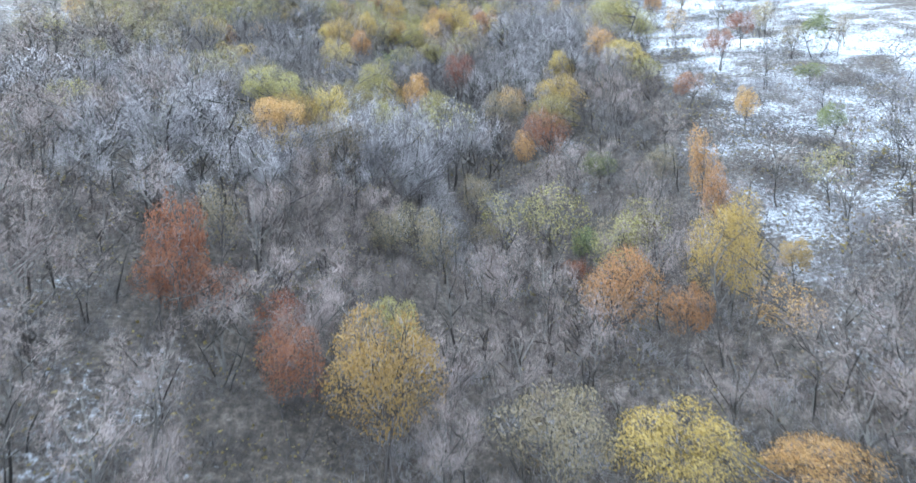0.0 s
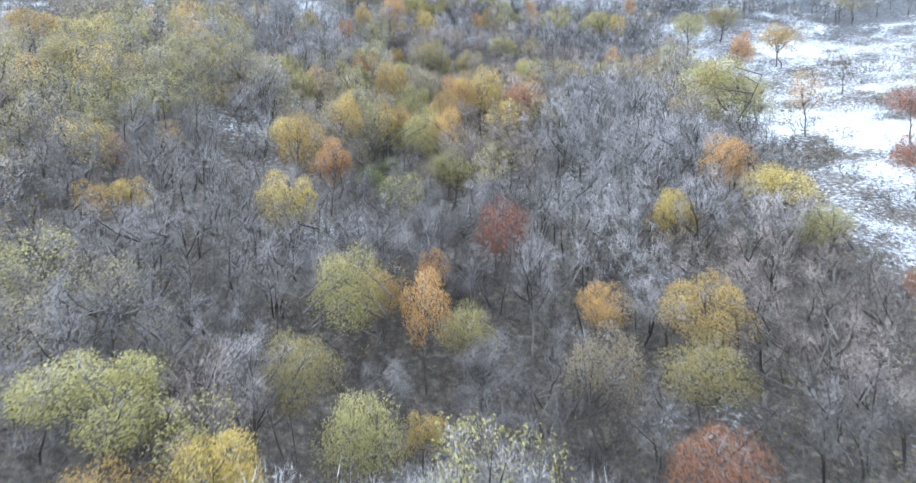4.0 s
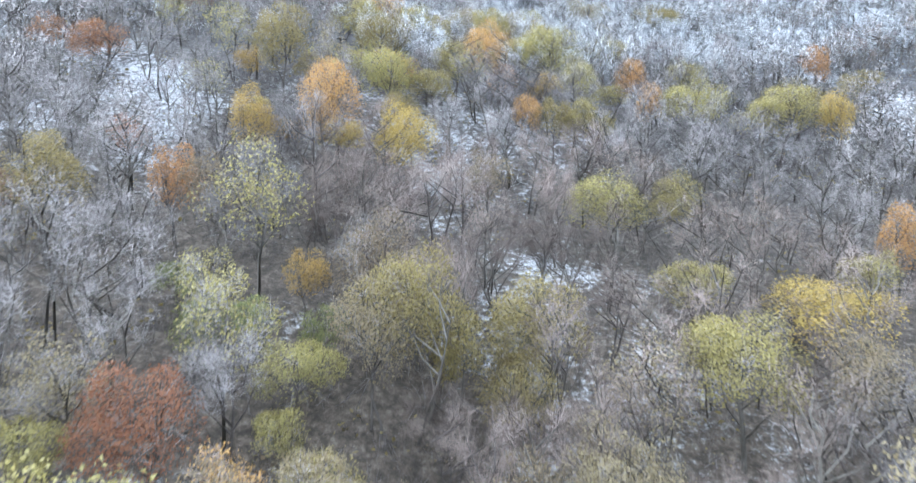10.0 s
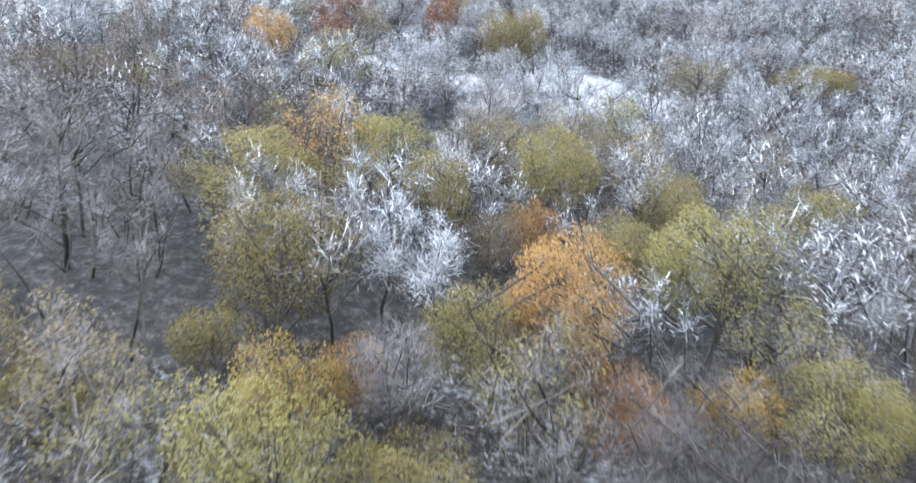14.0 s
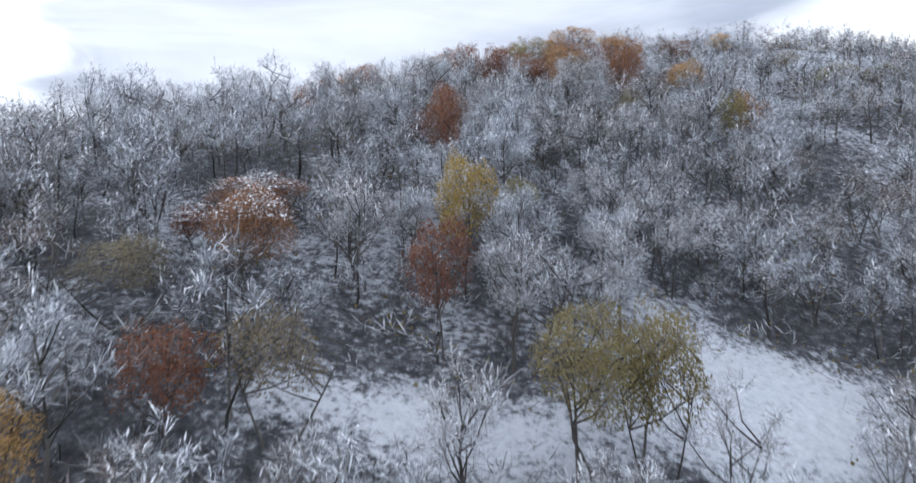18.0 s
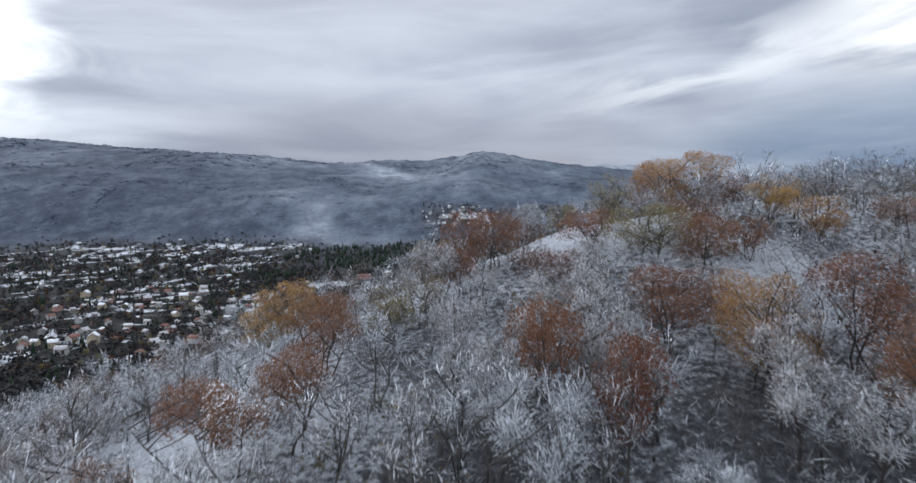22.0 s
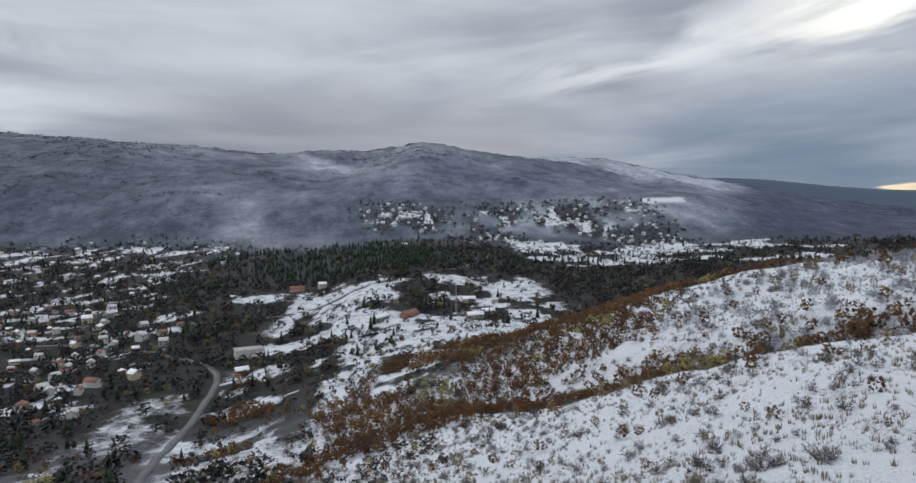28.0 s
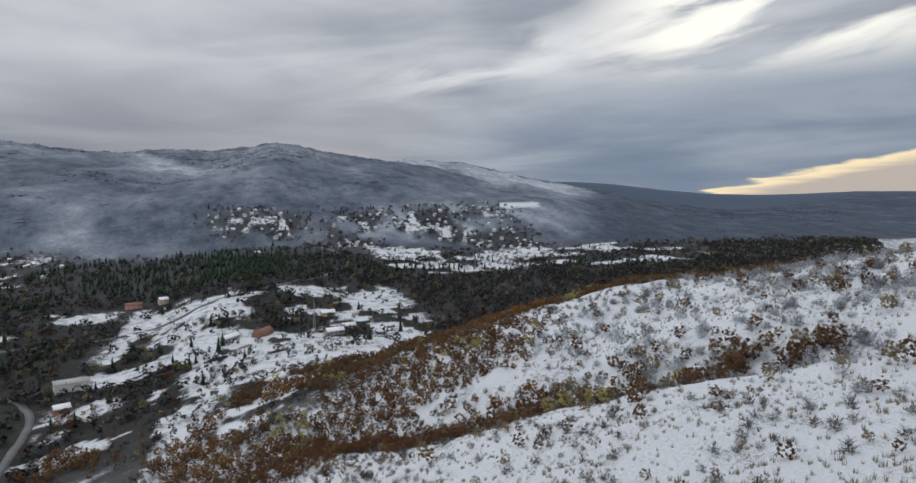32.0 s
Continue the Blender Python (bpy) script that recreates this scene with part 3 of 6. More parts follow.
def ground_material():
    m, n, l, b = shader("snowy_ground", 0.85, 0.2)
    att = n.new("ShaderNodeAttribute")
    att.attribute_name = "snow_cover"
    pos = n.new("ShaderNodeSeparateXYZ")
    l.new(n.new("ShaderNodeNewGeometry").outputs["Position"], pos.inputs[0])
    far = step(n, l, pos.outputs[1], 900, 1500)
    fine = noise_tex(n, l, 2.2, 9, 0.78)
    broad = noise_tex(n, l, 0.12, 6, 0.6)
    woods = noise_tex(n, l, 0.03, 10, 0.75)
    grain = mixc(n, l, far, fine, woods)
    both = maths(n, l, "ADD", maths(n, l, "MULTIPLY", grain, 0.62), maths(n, l, "MULTIPLY", broad, 0.38))
    edge = maths(n, l, "SUBTRACT", maths(n, l, "ADD", both, maths(n, l, "MULTIPLY", att.outputs["Fac"], 0.62)), 0.31)
    white = step(n, l, edge, 0.45, 0.57)
    leafmould = ramp(n, l, noise_tex(n, l, 1.7, 9, 0.8), (0.30, (0.020, 0.018, 0.017)), (0.48, (0.072, 0.062, 0.054)), (0.58, (0.14, 0.118, 0.098)), (0.72, (0.26, 0.25, 0.245)))
    # upper-wood litter: the dark blue shade between trees is in its colour
    shade_litter = ramp(n, l, noise_tex(n, l, 1.7, 9, 0.8), (0.30, (0.014, 0.015, 0.018)), (0.52, (0.075, 0.076, 0.085)), (0.70, (0.24, 0.25, 0.27)))
    litter = mixc(n, l, step(n, l, pos.outputs[1], 150, 215), leafmould, shade_litter)
    # far woodland floor, its tones turned blue for the haze of distance
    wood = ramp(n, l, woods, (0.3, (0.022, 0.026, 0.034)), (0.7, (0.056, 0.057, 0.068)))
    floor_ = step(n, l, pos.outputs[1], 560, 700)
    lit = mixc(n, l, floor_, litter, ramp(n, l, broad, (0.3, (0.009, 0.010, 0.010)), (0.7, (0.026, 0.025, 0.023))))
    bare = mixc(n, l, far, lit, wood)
    # far hills: one blue that stands for the haze before them
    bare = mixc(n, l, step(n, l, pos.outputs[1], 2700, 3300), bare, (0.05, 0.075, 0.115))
    thin = ramp(n, l, fine, (0.3, (0.34, 0.36, 0.40)), (0.7, (0.55, 0.57, 0.61)))       # thin snow in the wood, greyed for the shade there; leaves show through
    lit_snow = ramp(n, l, fine, (0.3, (0.43, 0.46, 0.51)), (0.7, (0.69, 0.71, 0.75)))       # clean snow in the open, the lit copy of the two
    snow = mixc(n, l, maths(n, l, "MAXIMUM", step(n, l, pos.outputs[1], 270, 340), step(n, l, att.outputs["Fac"], 0.48, 0.62)), thin, lit_snow)
    farmed = n.new("ShaderNodeAttribute")
    farmed.attribute_name = "settled"
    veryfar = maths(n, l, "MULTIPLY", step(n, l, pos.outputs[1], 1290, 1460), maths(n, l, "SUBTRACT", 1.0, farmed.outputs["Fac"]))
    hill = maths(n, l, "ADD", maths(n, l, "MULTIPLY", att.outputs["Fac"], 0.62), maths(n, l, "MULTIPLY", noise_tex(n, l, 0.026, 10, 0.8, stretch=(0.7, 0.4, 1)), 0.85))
    slope = ramp(n, l, hill, *HAZY_FROST_RAMP)
    # the same haze blue painted over the slopes furthest off
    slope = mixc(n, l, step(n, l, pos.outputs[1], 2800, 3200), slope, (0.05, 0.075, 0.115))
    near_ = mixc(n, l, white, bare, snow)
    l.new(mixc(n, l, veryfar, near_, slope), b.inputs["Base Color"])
    bump(n, l, b, both, 0.7, 0.5)
    return m


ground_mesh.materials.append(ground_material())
ground = tagged(new("ground", ground_mesh), "hillside, valley and mountain ground with patchy fresh snow", "ground", kind="structure")



# ---- trees: skeletons of trunk, limbs, branches and twigs ----
def tubes(segs, sides):
    """Tapered tubes along segments (x0 y0 z0 x1 y1 z1 r0 r1): vertices and triangles."""
    s = np.asarray(segs, float)
    d = s[:, 3:6] - s[:, :3]
    d /= np.linalg.norm(d, axis=1, keepdims=True) + 1e-9
    ref = np.where(np.abs(d[:, 2:3]) < 0.9, [[0, 0, 1.0]], [[1.0, 0, 0]])
    a = np.cross(d, ref)
    a /= np.linalg.norm(a, axis=1, keepdims=True)
    b = np.cross(d, a)
    ang = np.arange(sides) * 2 * np.pi / sides
    ring = a[:, None] * np.cos(ang)[None, :, None] + b[:, None] * np.sin(ang)[None, :, None]
    lo = s[:, None, :3] + ring * s[:, 6][:, None, None]
    hi = s[:, None, 3:6] + ring * s[:, 7][:, None, None]
    verts = np.concatenate([lo, hi], 1).reshape(-1, 3)
    i = np.arange(sides)
    j = (i + 1) % sides
    tri = np.concatenate([np.stack([i, j, j + sides], 1), np.stack([i, j + sides, i + sides], 1)])
    return verts, (np.arange(len(s))[:, None, None] * 2 * sides + tri).reshape(-1, 3)


def slivers(segs, width, rs):
    """Twigs as thin pointed blades, each one a triangle."""
    s = np.asarray(segs, float)
    d = s[:, 3:6] - s[:, :3]
    side = np.cross(d, rs.normal(size=d.shape))
    side /= np.linalg.norm(side, axis=1, keepdims=True) + 1e-9
    w = width * rs.uniform(0.6, 1.3, (len(s), 1))
    v = np.stack([s[:, :3] - side * w / 2, s[:, :3] + side * w / 2, s[:, 3:6]], 1).reshape(-1, 3)
    return v, np.arange(len(v)).reshape(-1, 3)


def cards(centres, size, rs, droop=0.0):
    """Leaves and sprays of leaves: small folded quads turned every way."""
    n = len(centres)
    a, b = rs.normal(size=(n, 3)), rs.normal(size=(n, 3))
    a[:, 2] = a[:, 2] * 0.6 - droop
    a /= np.linalg.norm(a, axis=1, keepdims=True)
    b -= (a * b).sum(1, keepdims=True) * a
    b /= np.linalg.norm(b, axis=1, keepdims=True)
    s = size * rs.uniform(0.55, 1.35, (n, 1))
    fold = np.cross(a, b) * s * rs.uniform(-0.3, 0.3, (n, 1))
    v = np.stack([centres - a * s * 0.6, centres + b * s * 0.42 + fold, centres + a * s * 0.6, centres - b * s * 0.42 + fold], 1).reshape(-1, 3)
    q = np.arange(n)[:, None] * 4
    return v, np.concatenate([q + [0, 1, 2], q + [0, 2, 3]], 0)


def leaflets(centres, size, rs):
    """Single leaves, each a small pointed triangle turned its own way."""
    n = len(centres)
    a, b = rs.normal(size=(n, 3)), rs.normal(size=(n, 3))
    a /= np.linalg.norm(a, axis=1, keepdims=True)
    b -= (a * b).sum(1, keepdims=True) * a
    b /= np.linalg.norm(b, axis=1, keepdims=True)
    s = size * rs.uniform(0.6, 1.35, (n, 1))
    v = np.stack([centres - a * s * 0.5 - b * s * 0.42, centres - a * s * 0.5 + b * s * 0.42, centres + a * s * 0.7], 1).reshape(-1, 3)
    return v, np.arange(3 * n).reshape(-1, 3)


def skeleton_of(seed, h, spread, limbs=9, branches=5, twigs=6, stems=1, reach=0.55, low=0.30, steep=1.0):
    """Segments of trunk, limbs, branches and twigs of a tree of height h and crown width spread."""
    rs = np.random.default_rng(seed)
    trunk, limb, branch, twig = [], [], [], []
    for k in range(stems):
        lean = rs.normal(size=2) * (0.10 if stems == 1 else 0.30)
        p, n = np.array([0.0, 0, -0.5]) + [*(rs.normal(size=2) * (0.0 if stems == 1 else 0.25)), 0], 5
        pts = [p]
        for i in range(n):
            p = p + np.array([lean[0] * h / n + rs.normal() * 0.12, lean[1] * h / n + rs.normal() * 0.12, h * 0.86 / n])
            lean *= 0.8
            pts.append(p)
        r = h * 0.017 / math.sqrt(stems) + 0.025
        for i in range(n):
            trunk.append([*pts[i], *pts[i + 1], r * (1 - i / n * 0.75), r * (1 - (i + 1) / n * 0.75)])
        for j in range(max(3, limbs // stems)):
            f = rs.uniform(low, 0.98)
            i = min(int(f * n), n - 1)
            st = pts[i] + (pts[i + 1] - pts[i]) * (f * n - i)
            az = j * 2.4 + rs.uniform(0, 1) + k * 1.7
            prof = math.sin(math.pi * min(1, (f - 0.12) / 0.95)) ** 0.7
            ln = spread * reach * (0.55 + 0.5 * prof) * rs.uniform(0.75, 1.15)
            up = rs.uniform(0.45, 1.0) * steep
            d = np.array([math.cos(az), math.sin(az), up])
            d /= np.linalg.norm(d)
            mid = st + d * ln * 0.5 + rs.normal(size=3) * 0.12
            end = mid + (d + [0, 0, 0.25]) * ln * 0.5 + rs.normal(size=3) * 0.15
            r0 = r * (0.5 - 0.25 * f)
            limb += [[*st, *mid, r0, r0 * 0.65], [*mid, *end, r0 * 0.65, r0 * 0.25]]
            for _ in range(branches):
                g = rs.uniform(0.25, 1.0)
                b0 = st + (mid - st) * g * 2 if g < 0.5 else mid + (end - mid) * (g - 0.5) * 2
                bd = d * 0.6 + rs.normal(size=3) * 0.55 + [0, 0, 0.35]
                bd /= np.linalg.norm(bd)
                bl = ln * rs.uniform(0.28, 0.55)
                b1 = b0 + bd * bl
                branch.append([*b0, *b1, r0 * 0.18, r0 * 0.07])
                for _ in range(twigs):
                    t0 = b0 + (b1 - b0) * rs.uniform(0.2, 1.0)
                    td = bd * 0.5 + rs.normal(size=3) * 0.55 + [0, 0, 0.3]
                    td /= np.linalg.norm(td)
                    twig.append([*t0, *(t0 + td * rs.uniform(0.25, 0.75) * (0.5 + spread * 0.1)), 0.01, 0.004])
    return rs, np.array(trunk), np.array(limb), np.array(branch), np.array(twig)


def stack(*pieces):
    """Several (vertices, triangles) as one, with the number of the piece for each triangle."""
    vs, fs, ix, off = [], [], [], 0
    for k, (v, f) in enumerate(pieces):
        vs.append(v), fs.append(f + off), ix.append(np.full(len(f), k))
        off += len(v)
    return np.concatenate(vs), np.concatenate(fs), np.concatenate(ix)


H0, W0 = 7.6, 5.0   # height and crown width of the trees as drawn, before scaling


def wood_mesh(name, trunk, limb, bark=BARK):
    v, f, _ = stack(tubes(trunk, 7), tubes(limb, 4))
    return mesh_from(name, v, f, [bark], smooth_shade=True)


def snow_on(segs, rs, share, width, lift=0.03):
    """Snow lying along the upper side of twigs and branches."""
    s = segs[rs.random(len(segs)) < share].copy()
    s[:, [2, 5]] += lift * 0.6
    n = len(s)
    d = s[:, 3:6] - s[:, :3]
    side = np.cross(d, [0, 0, 1.0]) + rs.normal(size=d.shape) * 0.08
    side /= np.linalg.norm(side, axis=1, keepdims=True) + 1e-9
    w = width * rs.uniform(0.5, 1.4, (n, 1))
    mid = s[:, :3] + d * 0.5 + [0, 0, lift * 0.7]
    v = np.stack([s[:, :3], mid - side * w, s[:, 3:6], mid + side * w], 1).reshape(-1, 3)
    q = np.arange(n)[:, None] * 4
    return v, np.concatenate([q + [0, 2, 1], q + [0, 3, 2]], 0)


WORDS = {"yellow": "golden yellow leaves", "olive": "yellow-green fading leaves", "orange": "orange autumn leaves", "rust": "rust-red dry leaves",
         "beige": "pale beige withered leaves", "green": "leaves still green", "cream": "brown leaves under snow"}


def lobed(seed, lobes, stems=1, low=0.34, nb=5, round_=1.0):
    """A broadleaf tree: trunk, limbs that carry rounded masses of the crown, and their branches. Gives segments and the masses (x, y, z, radius)."""
    rs = np.random.default_rng(seed)
    cz, a = (low + 1) / 2 * H0, (1 - low) / 2 * H0
    masses, trunk, limb, branch = [], [], [], []
    stem_pts = []
    for k in range(stems):
        p = np.array([*(rs.normal(size=2) * (0.03 if stems == 1 else 0.3)), -0.5])
        lean = rs.normal(size=2) * (0.05 if stems == 1 else 0.16)
        pts = [p]
        for i in range(5):
            p = p + [lean[0] * H0 * 0.2 + rs.normal() * 0.13, lean[1] * H0 * 0.2 + rs.normal() * 0.13, (H0 * (0.78 if stems == 1 else 0.7) + 0.5) / 5]
            pts.append(p)
        r = 0.125 / stems**0.45
        for i in range(5):
            trunk.append([*pts[i], *pts[i + 1], r * (1 - i * 0.17), r * (1 - (i + 1) * 0.17)])
        stem_pts.append(np.array(pts))
    for i in range(lobes):
        zf = -0.72 + 1.6 * (i + 0.5) / lobes + rs.normal() * 0.08
        az = i * 2.4 + rs.uniform(-0.5, 0.5)
        rad = math.sqrt(max(0.0, 1 - min(abs(zf), 1) ** 2)) * 0.68 * round_ * W0 / 2 * rs.uniform(0.6, 1.25)
        c = np.array([math.cos(az) * rad, math.sin(az) * rad, cz + zf * a * 0.70])
        r = W0 * rs.uniform(0.14, 0.28) * (1 - 0.18 * max(zf, 0))
        masses.append([*c, r])
        pts = stem_pts[i % stems]
        zs = np.clip(c[2] - rs.uniform(0.8, 1.9) - 0.35 * rad, 0.2 * H0, pts[-1][2] - 0.1)
        st = np.array([np.interp(zs, pts[:, 2], pts[:, 0]), np.interp(zs, pts[:, 2], pts[:, 1]), zs])
        mid = st * 0.5 + c * 0.5 + [0, 0, -0.12] + rs.normal(size=3) * 0.14
        limb += [[*st, *mid, 0.052, 0.036], [*mid, *c, 0.036, 0.018]]
        for _ in range(nb):
            d = rs.normal(size=3) + [0, 0, 0.45]
            d /= np.linalg.norm(d)
            branch.append([*(mid + (c - mid) * rs.uniform(0.3, 1.0)), *(c + d * r * rs.uniform(0.7, 1.0)), 0.016, 0.006])
    return rs, np.array(trunk), np.array(limb), np.array(branch), np.array(masses)


def outward(rs, n, lift):
    d = rs.normal(size=(n, 3)) + [0, 0, lift]
    return d / np.linalg.norm(d, axis=1, keepdims=True)


def twigs_of(rs, masses, n, ln):
    """Fine twigs that fill the masses and reach out of them."""
    m = masses[rs.choice(len(masses), n, p=masses[:, 3] ** 2 / (masses[:, 3] ** 2).sum())]
    d = outward(rs, n, 0.3)
    st = m[:, :3] + d * m[:, 3:] * rs.uniform(0.05, 0.85, (n, 1))
    way = d * 0.55 + rs.normal(size=(n, 3)) * 0.55 + [0, 0, 0.28]
    return np.concatenate([st, st + way * ln * rs.uniform(0.5, 1.25, (n, 1)), np.full((n, 1), 0.01), np.full((n, 1), 0.004)], 1)


def leaves_of(rs, masses, n):
    """Where leaves hang: mostly in the outer part of each mass, some masses nearly bare."""
    share = masses[:, 3] ** 2 * rs.uniform(0.1, 1.3, len(masses))
    m = masses[rs.choice(len(masses), n, p=share / share.sum())]
    d = outward(rs, n, 0.25)
    return m[:, :3] + d * m[:, 3:] * (rs.uniform(0.35, 1.0, (n, 1)) ** 0.55 * 1.12) + rs.normal(size=(n, 3)) * 0.10


LEAFY, BARE = {}, {}
# five trees, then three many-stemmed bushes whose crowns reach nearly to the ground
for si, (seed, stems, lobes) in enumerate([(11, 1, 11), (23, 1, 13), (37, 2, 12), (41, 1, 9), (47, 2, 14), (53, 3, 12), (59, 4, 13), (61, 3, 14)]):
    rs, tk, lb, br, ms = lobed(seed, lobes, stems, (0.34, 0.28, 0.36, 0.30, 0.40, 0.04, 0.08, 0.02)[si])
    wood = wood_mesh("trunk", tk, np.concatenate([lb, br]))
    for ci, colour in enumerate(WORDS):
        r2 = np.random.default_rng(seed * 10 + ci)
        tw = twigs_of(r2, ms, 420, 0.6)
        # small trees bear fewer and, for their size, larger leaves
        for more, n, size in ((0, 4200, 0.122), (10, 9000, 0.084)):
            n = int(n * {"rust": 0.85, "beige": 0.6, "green": 0.9}.get(colour, 1.0))
            pieces = [leaflets(leaves_of(r2, ms, n), size, r2), slivers(tw, 0.022, r2)]
            mats = [LEAF["rust" if colour == "cream" else colour], TWIG]
            if colour == "cream":
                lumps = leaves_of(r2, ms, 1500)
                pieces.append(cards(lumps[lumps[:, 2] > np.median(lumps[:, 2])] + [0, 0, 0.1], 0.15, r2))
                mats.append(SNOW)
            v, f, ix = stack(*pieces)
            LEAFY[colour, si + more] = (wood, crown_mesh("crown", v, f, mats, ix))
for si, (seed, stems, lobes) in enumerate([(5, 1, 12), (6, 2, 12), (7, 3, 14), (8, 1, 10), (9, 2, 13)]):
    rs, tk, lb, br, ms = lobed(seed, lobes, stems, (0.30, 0.26, 0.30, 0.38, 0.34)[si], 8)
    wood = wood_mesh("trunk", tk, lb)
    tw = twigs_of(rs, ms, 5200, 0.36)
    v, f, ix = stack(tubes(br, 3), slivers(tw, 0.0115, rs))
    for red, mat in ((0, TWIG), (1, TWIG_RED), (2, TWIG_MID)):
        crown = crown_mesh("crown", v, f, [mat, mat], ix)
        sv, sf, _ = stack(snow_on(tw[::2], rs, 0.8, 0.016), snow_on(br, rs, 0.6, 0.012), snow_on(lb, rs, 0.5, 0.018, 0.04))
        v2, f2, _ = stack((v, f), (sv, sf))
        ix2 = np.concatenate([ix, np.full(len(sf), 2)])
        BARE[red, si] = (wood, crown, crown_mesh("crown", v2, f2, [TWIG_DARK, TWIG_RED if red == 1 else (TWIG_FROST if si % 2 else TWIG), SNOW], ix2))

FAST = []   # light trees for the crowd: bark, twig, snow and leaf pieces
for seed in range(60, 68):
    rs, tk, lb, br, ms = lobed(seed, 8 + seed % 4, 1 + seed % 3, 0.26 + 0.03 * (seed % 4), 3)
    wood = stack(tubes(tk, 3), tubes(lb, 3))[:2]
    tw = twigs_of(rs, ms, 1350, 0.40)
    fine_ = stack(slivers(tw, 0.022, rs), slivers(br, 0.03, rs))[:2]
    spray = leaflets(leaves_of(rs, ms, 1500), 0.11, rs)
    FAST.append((wood, fine_, snow_on(np.concatenate([tw[::4], br]), rs, 0.8, 0.026), spray, slivers(tw[::4], 0.078, rs)))


class Crowd:
    """Many plants joined into one mesh."""

    def __init__(self):
        self.v, self.f, self.m, self.n, self.off = [], [], [], [], 0

    def add(self, piece, mat, x, y, z, s, sz, turn, lift=0.0):
        v, f = piece
        n = len(x)
        if not n:
            return
        f, out = crown_normals(v, f)
        out = out * (1 - lift) + np.array([0, 0, lift])
        out = out / np.linalg.norm(out, axis=1, keepdims=True)
        c, d = np.cos(turn)[:, None], np.sin(turn)[:, None]
        w = np.empty((n, len(v), 3), np.float32)
        w[:, :, 0] = (v[None, :, 0] * c - v[None, :, 1] * d) * s[:, None] + x[:, None]
        w[:, :, 1] = (v[None, :, 0] * d + v[None, :, 1] * c) * s[:, None] + y[:, None]
        w[:, :, 2] = v[None, :, 2] * sz[:, None] + z[:, None]
        self.v.append(w.reshape(-1, 3))
        u = np.empty_like(w)
        u[:, :, 0] = out[None, :, 0] * c - out[None, :, 1] * d
        u[:, :, 1] = out[None, :, 0] * d + out[None, :, 1] * c
        u[:, :, 2] = out[None, :, 2]
        self.n.append(u.reshape(-1, 3))
        self.f.append((np.arange(n)[:, None, None] * len(v) + f[None]).reshape(-1, 3) + self.off)
        self.m.append(np.full(n * len(f), mat))
        self.off += n * len(v)

    def make(self, name, mats, label, category):
        me = mesh_from(name, np.concatenate(self.v), np.concatenate(self.f), mats, np.concatenate(self.m), True, np.concatenate(self.n))
        return tagged(new(name, me), label, category, kind="stuff")


def tree(name, meshes, x, y, w, h, turn, label, category="tree", group=""):
    """One tree as a thing of its own: trunk and crown."""
    base = new(name)
    base.matrix_basis = Matrix.LocRotScale((x, y, float(height(x, y)[0])), Euler((0, 0, turn)), (w / W0, w / W0, h / H0))
    for nm, me in zip(("trunk", "crown"), meshes):
        part(nm, me, base)
    return tagged(base, label, category, group)


# autumn-coloured trees: place, crown width and height
YELLOW_FOOT = [(11.6, 32.8, 5.6, 6.9), (-3.6, 34, 5.2, 10.7), (18.7, 45.4, 4.5, 11.4), (25.7, 50.4, 2.1, 4.4), (-16.9, 65.3, 2.9, 3.8), (-16.9, 68.5, 3.8, 6.8), (-13.3, 70.3, 3.7, 8.3), (-5.5, 82.4, 2.1, 4.5), (13.7, 87.9, 5, 8.3), (-9.1, 92.7, 4.2, 6.4), (-33.5, 98.5, 3, 4.9), (-30.9, 100.1, 2.8, 5.1), (15.4, 102.1, 3.5, 8.3), (26.2, 104.5, 6, 7.6), (-20, 112.1, 4.2, 9.8), (-22.6, 117.6, 4.1, 5.8), (-16.4, 117.7, 3.6, 10.1), (-17, 123.4, 3.3, 8.6), (-5.4, 127.1, 3.7, 9.6), (-0.2, 133.4, 5.5, 10.8)]
YELLOW_LOW = [(-12.4, 133.7, 3.8, 9.5), (-32.2, 134.1, 3, 3.3), (26.6, 134.3, 3.9, 6.3), (-68.3, 145.5, 7.6, 6.8), (36.5, 149.1, 5, 9.8), (-13.9, 154.5, 1.6, 4.5), (16.1, 159.4, 5.8, 4.6), (-10, 168.9, 3.6, 7.8), (-21.4, 169.3, 3.1, 7.9), (57.5, 171.6, 7, 8.4), (-15.8, 173.5, 3.9, 4.2), (-11.7, 174.6, 2, 3.4), (-20.4, 175.2, 1.9, 3.1), (28.9, 181.4, 2.5, 8.7), (-25.9, 183.2, 2.5, 4.5), (2.8, 186.7, 3, 4.9), (-8.6, 233.7, 2.8, 8.1)]
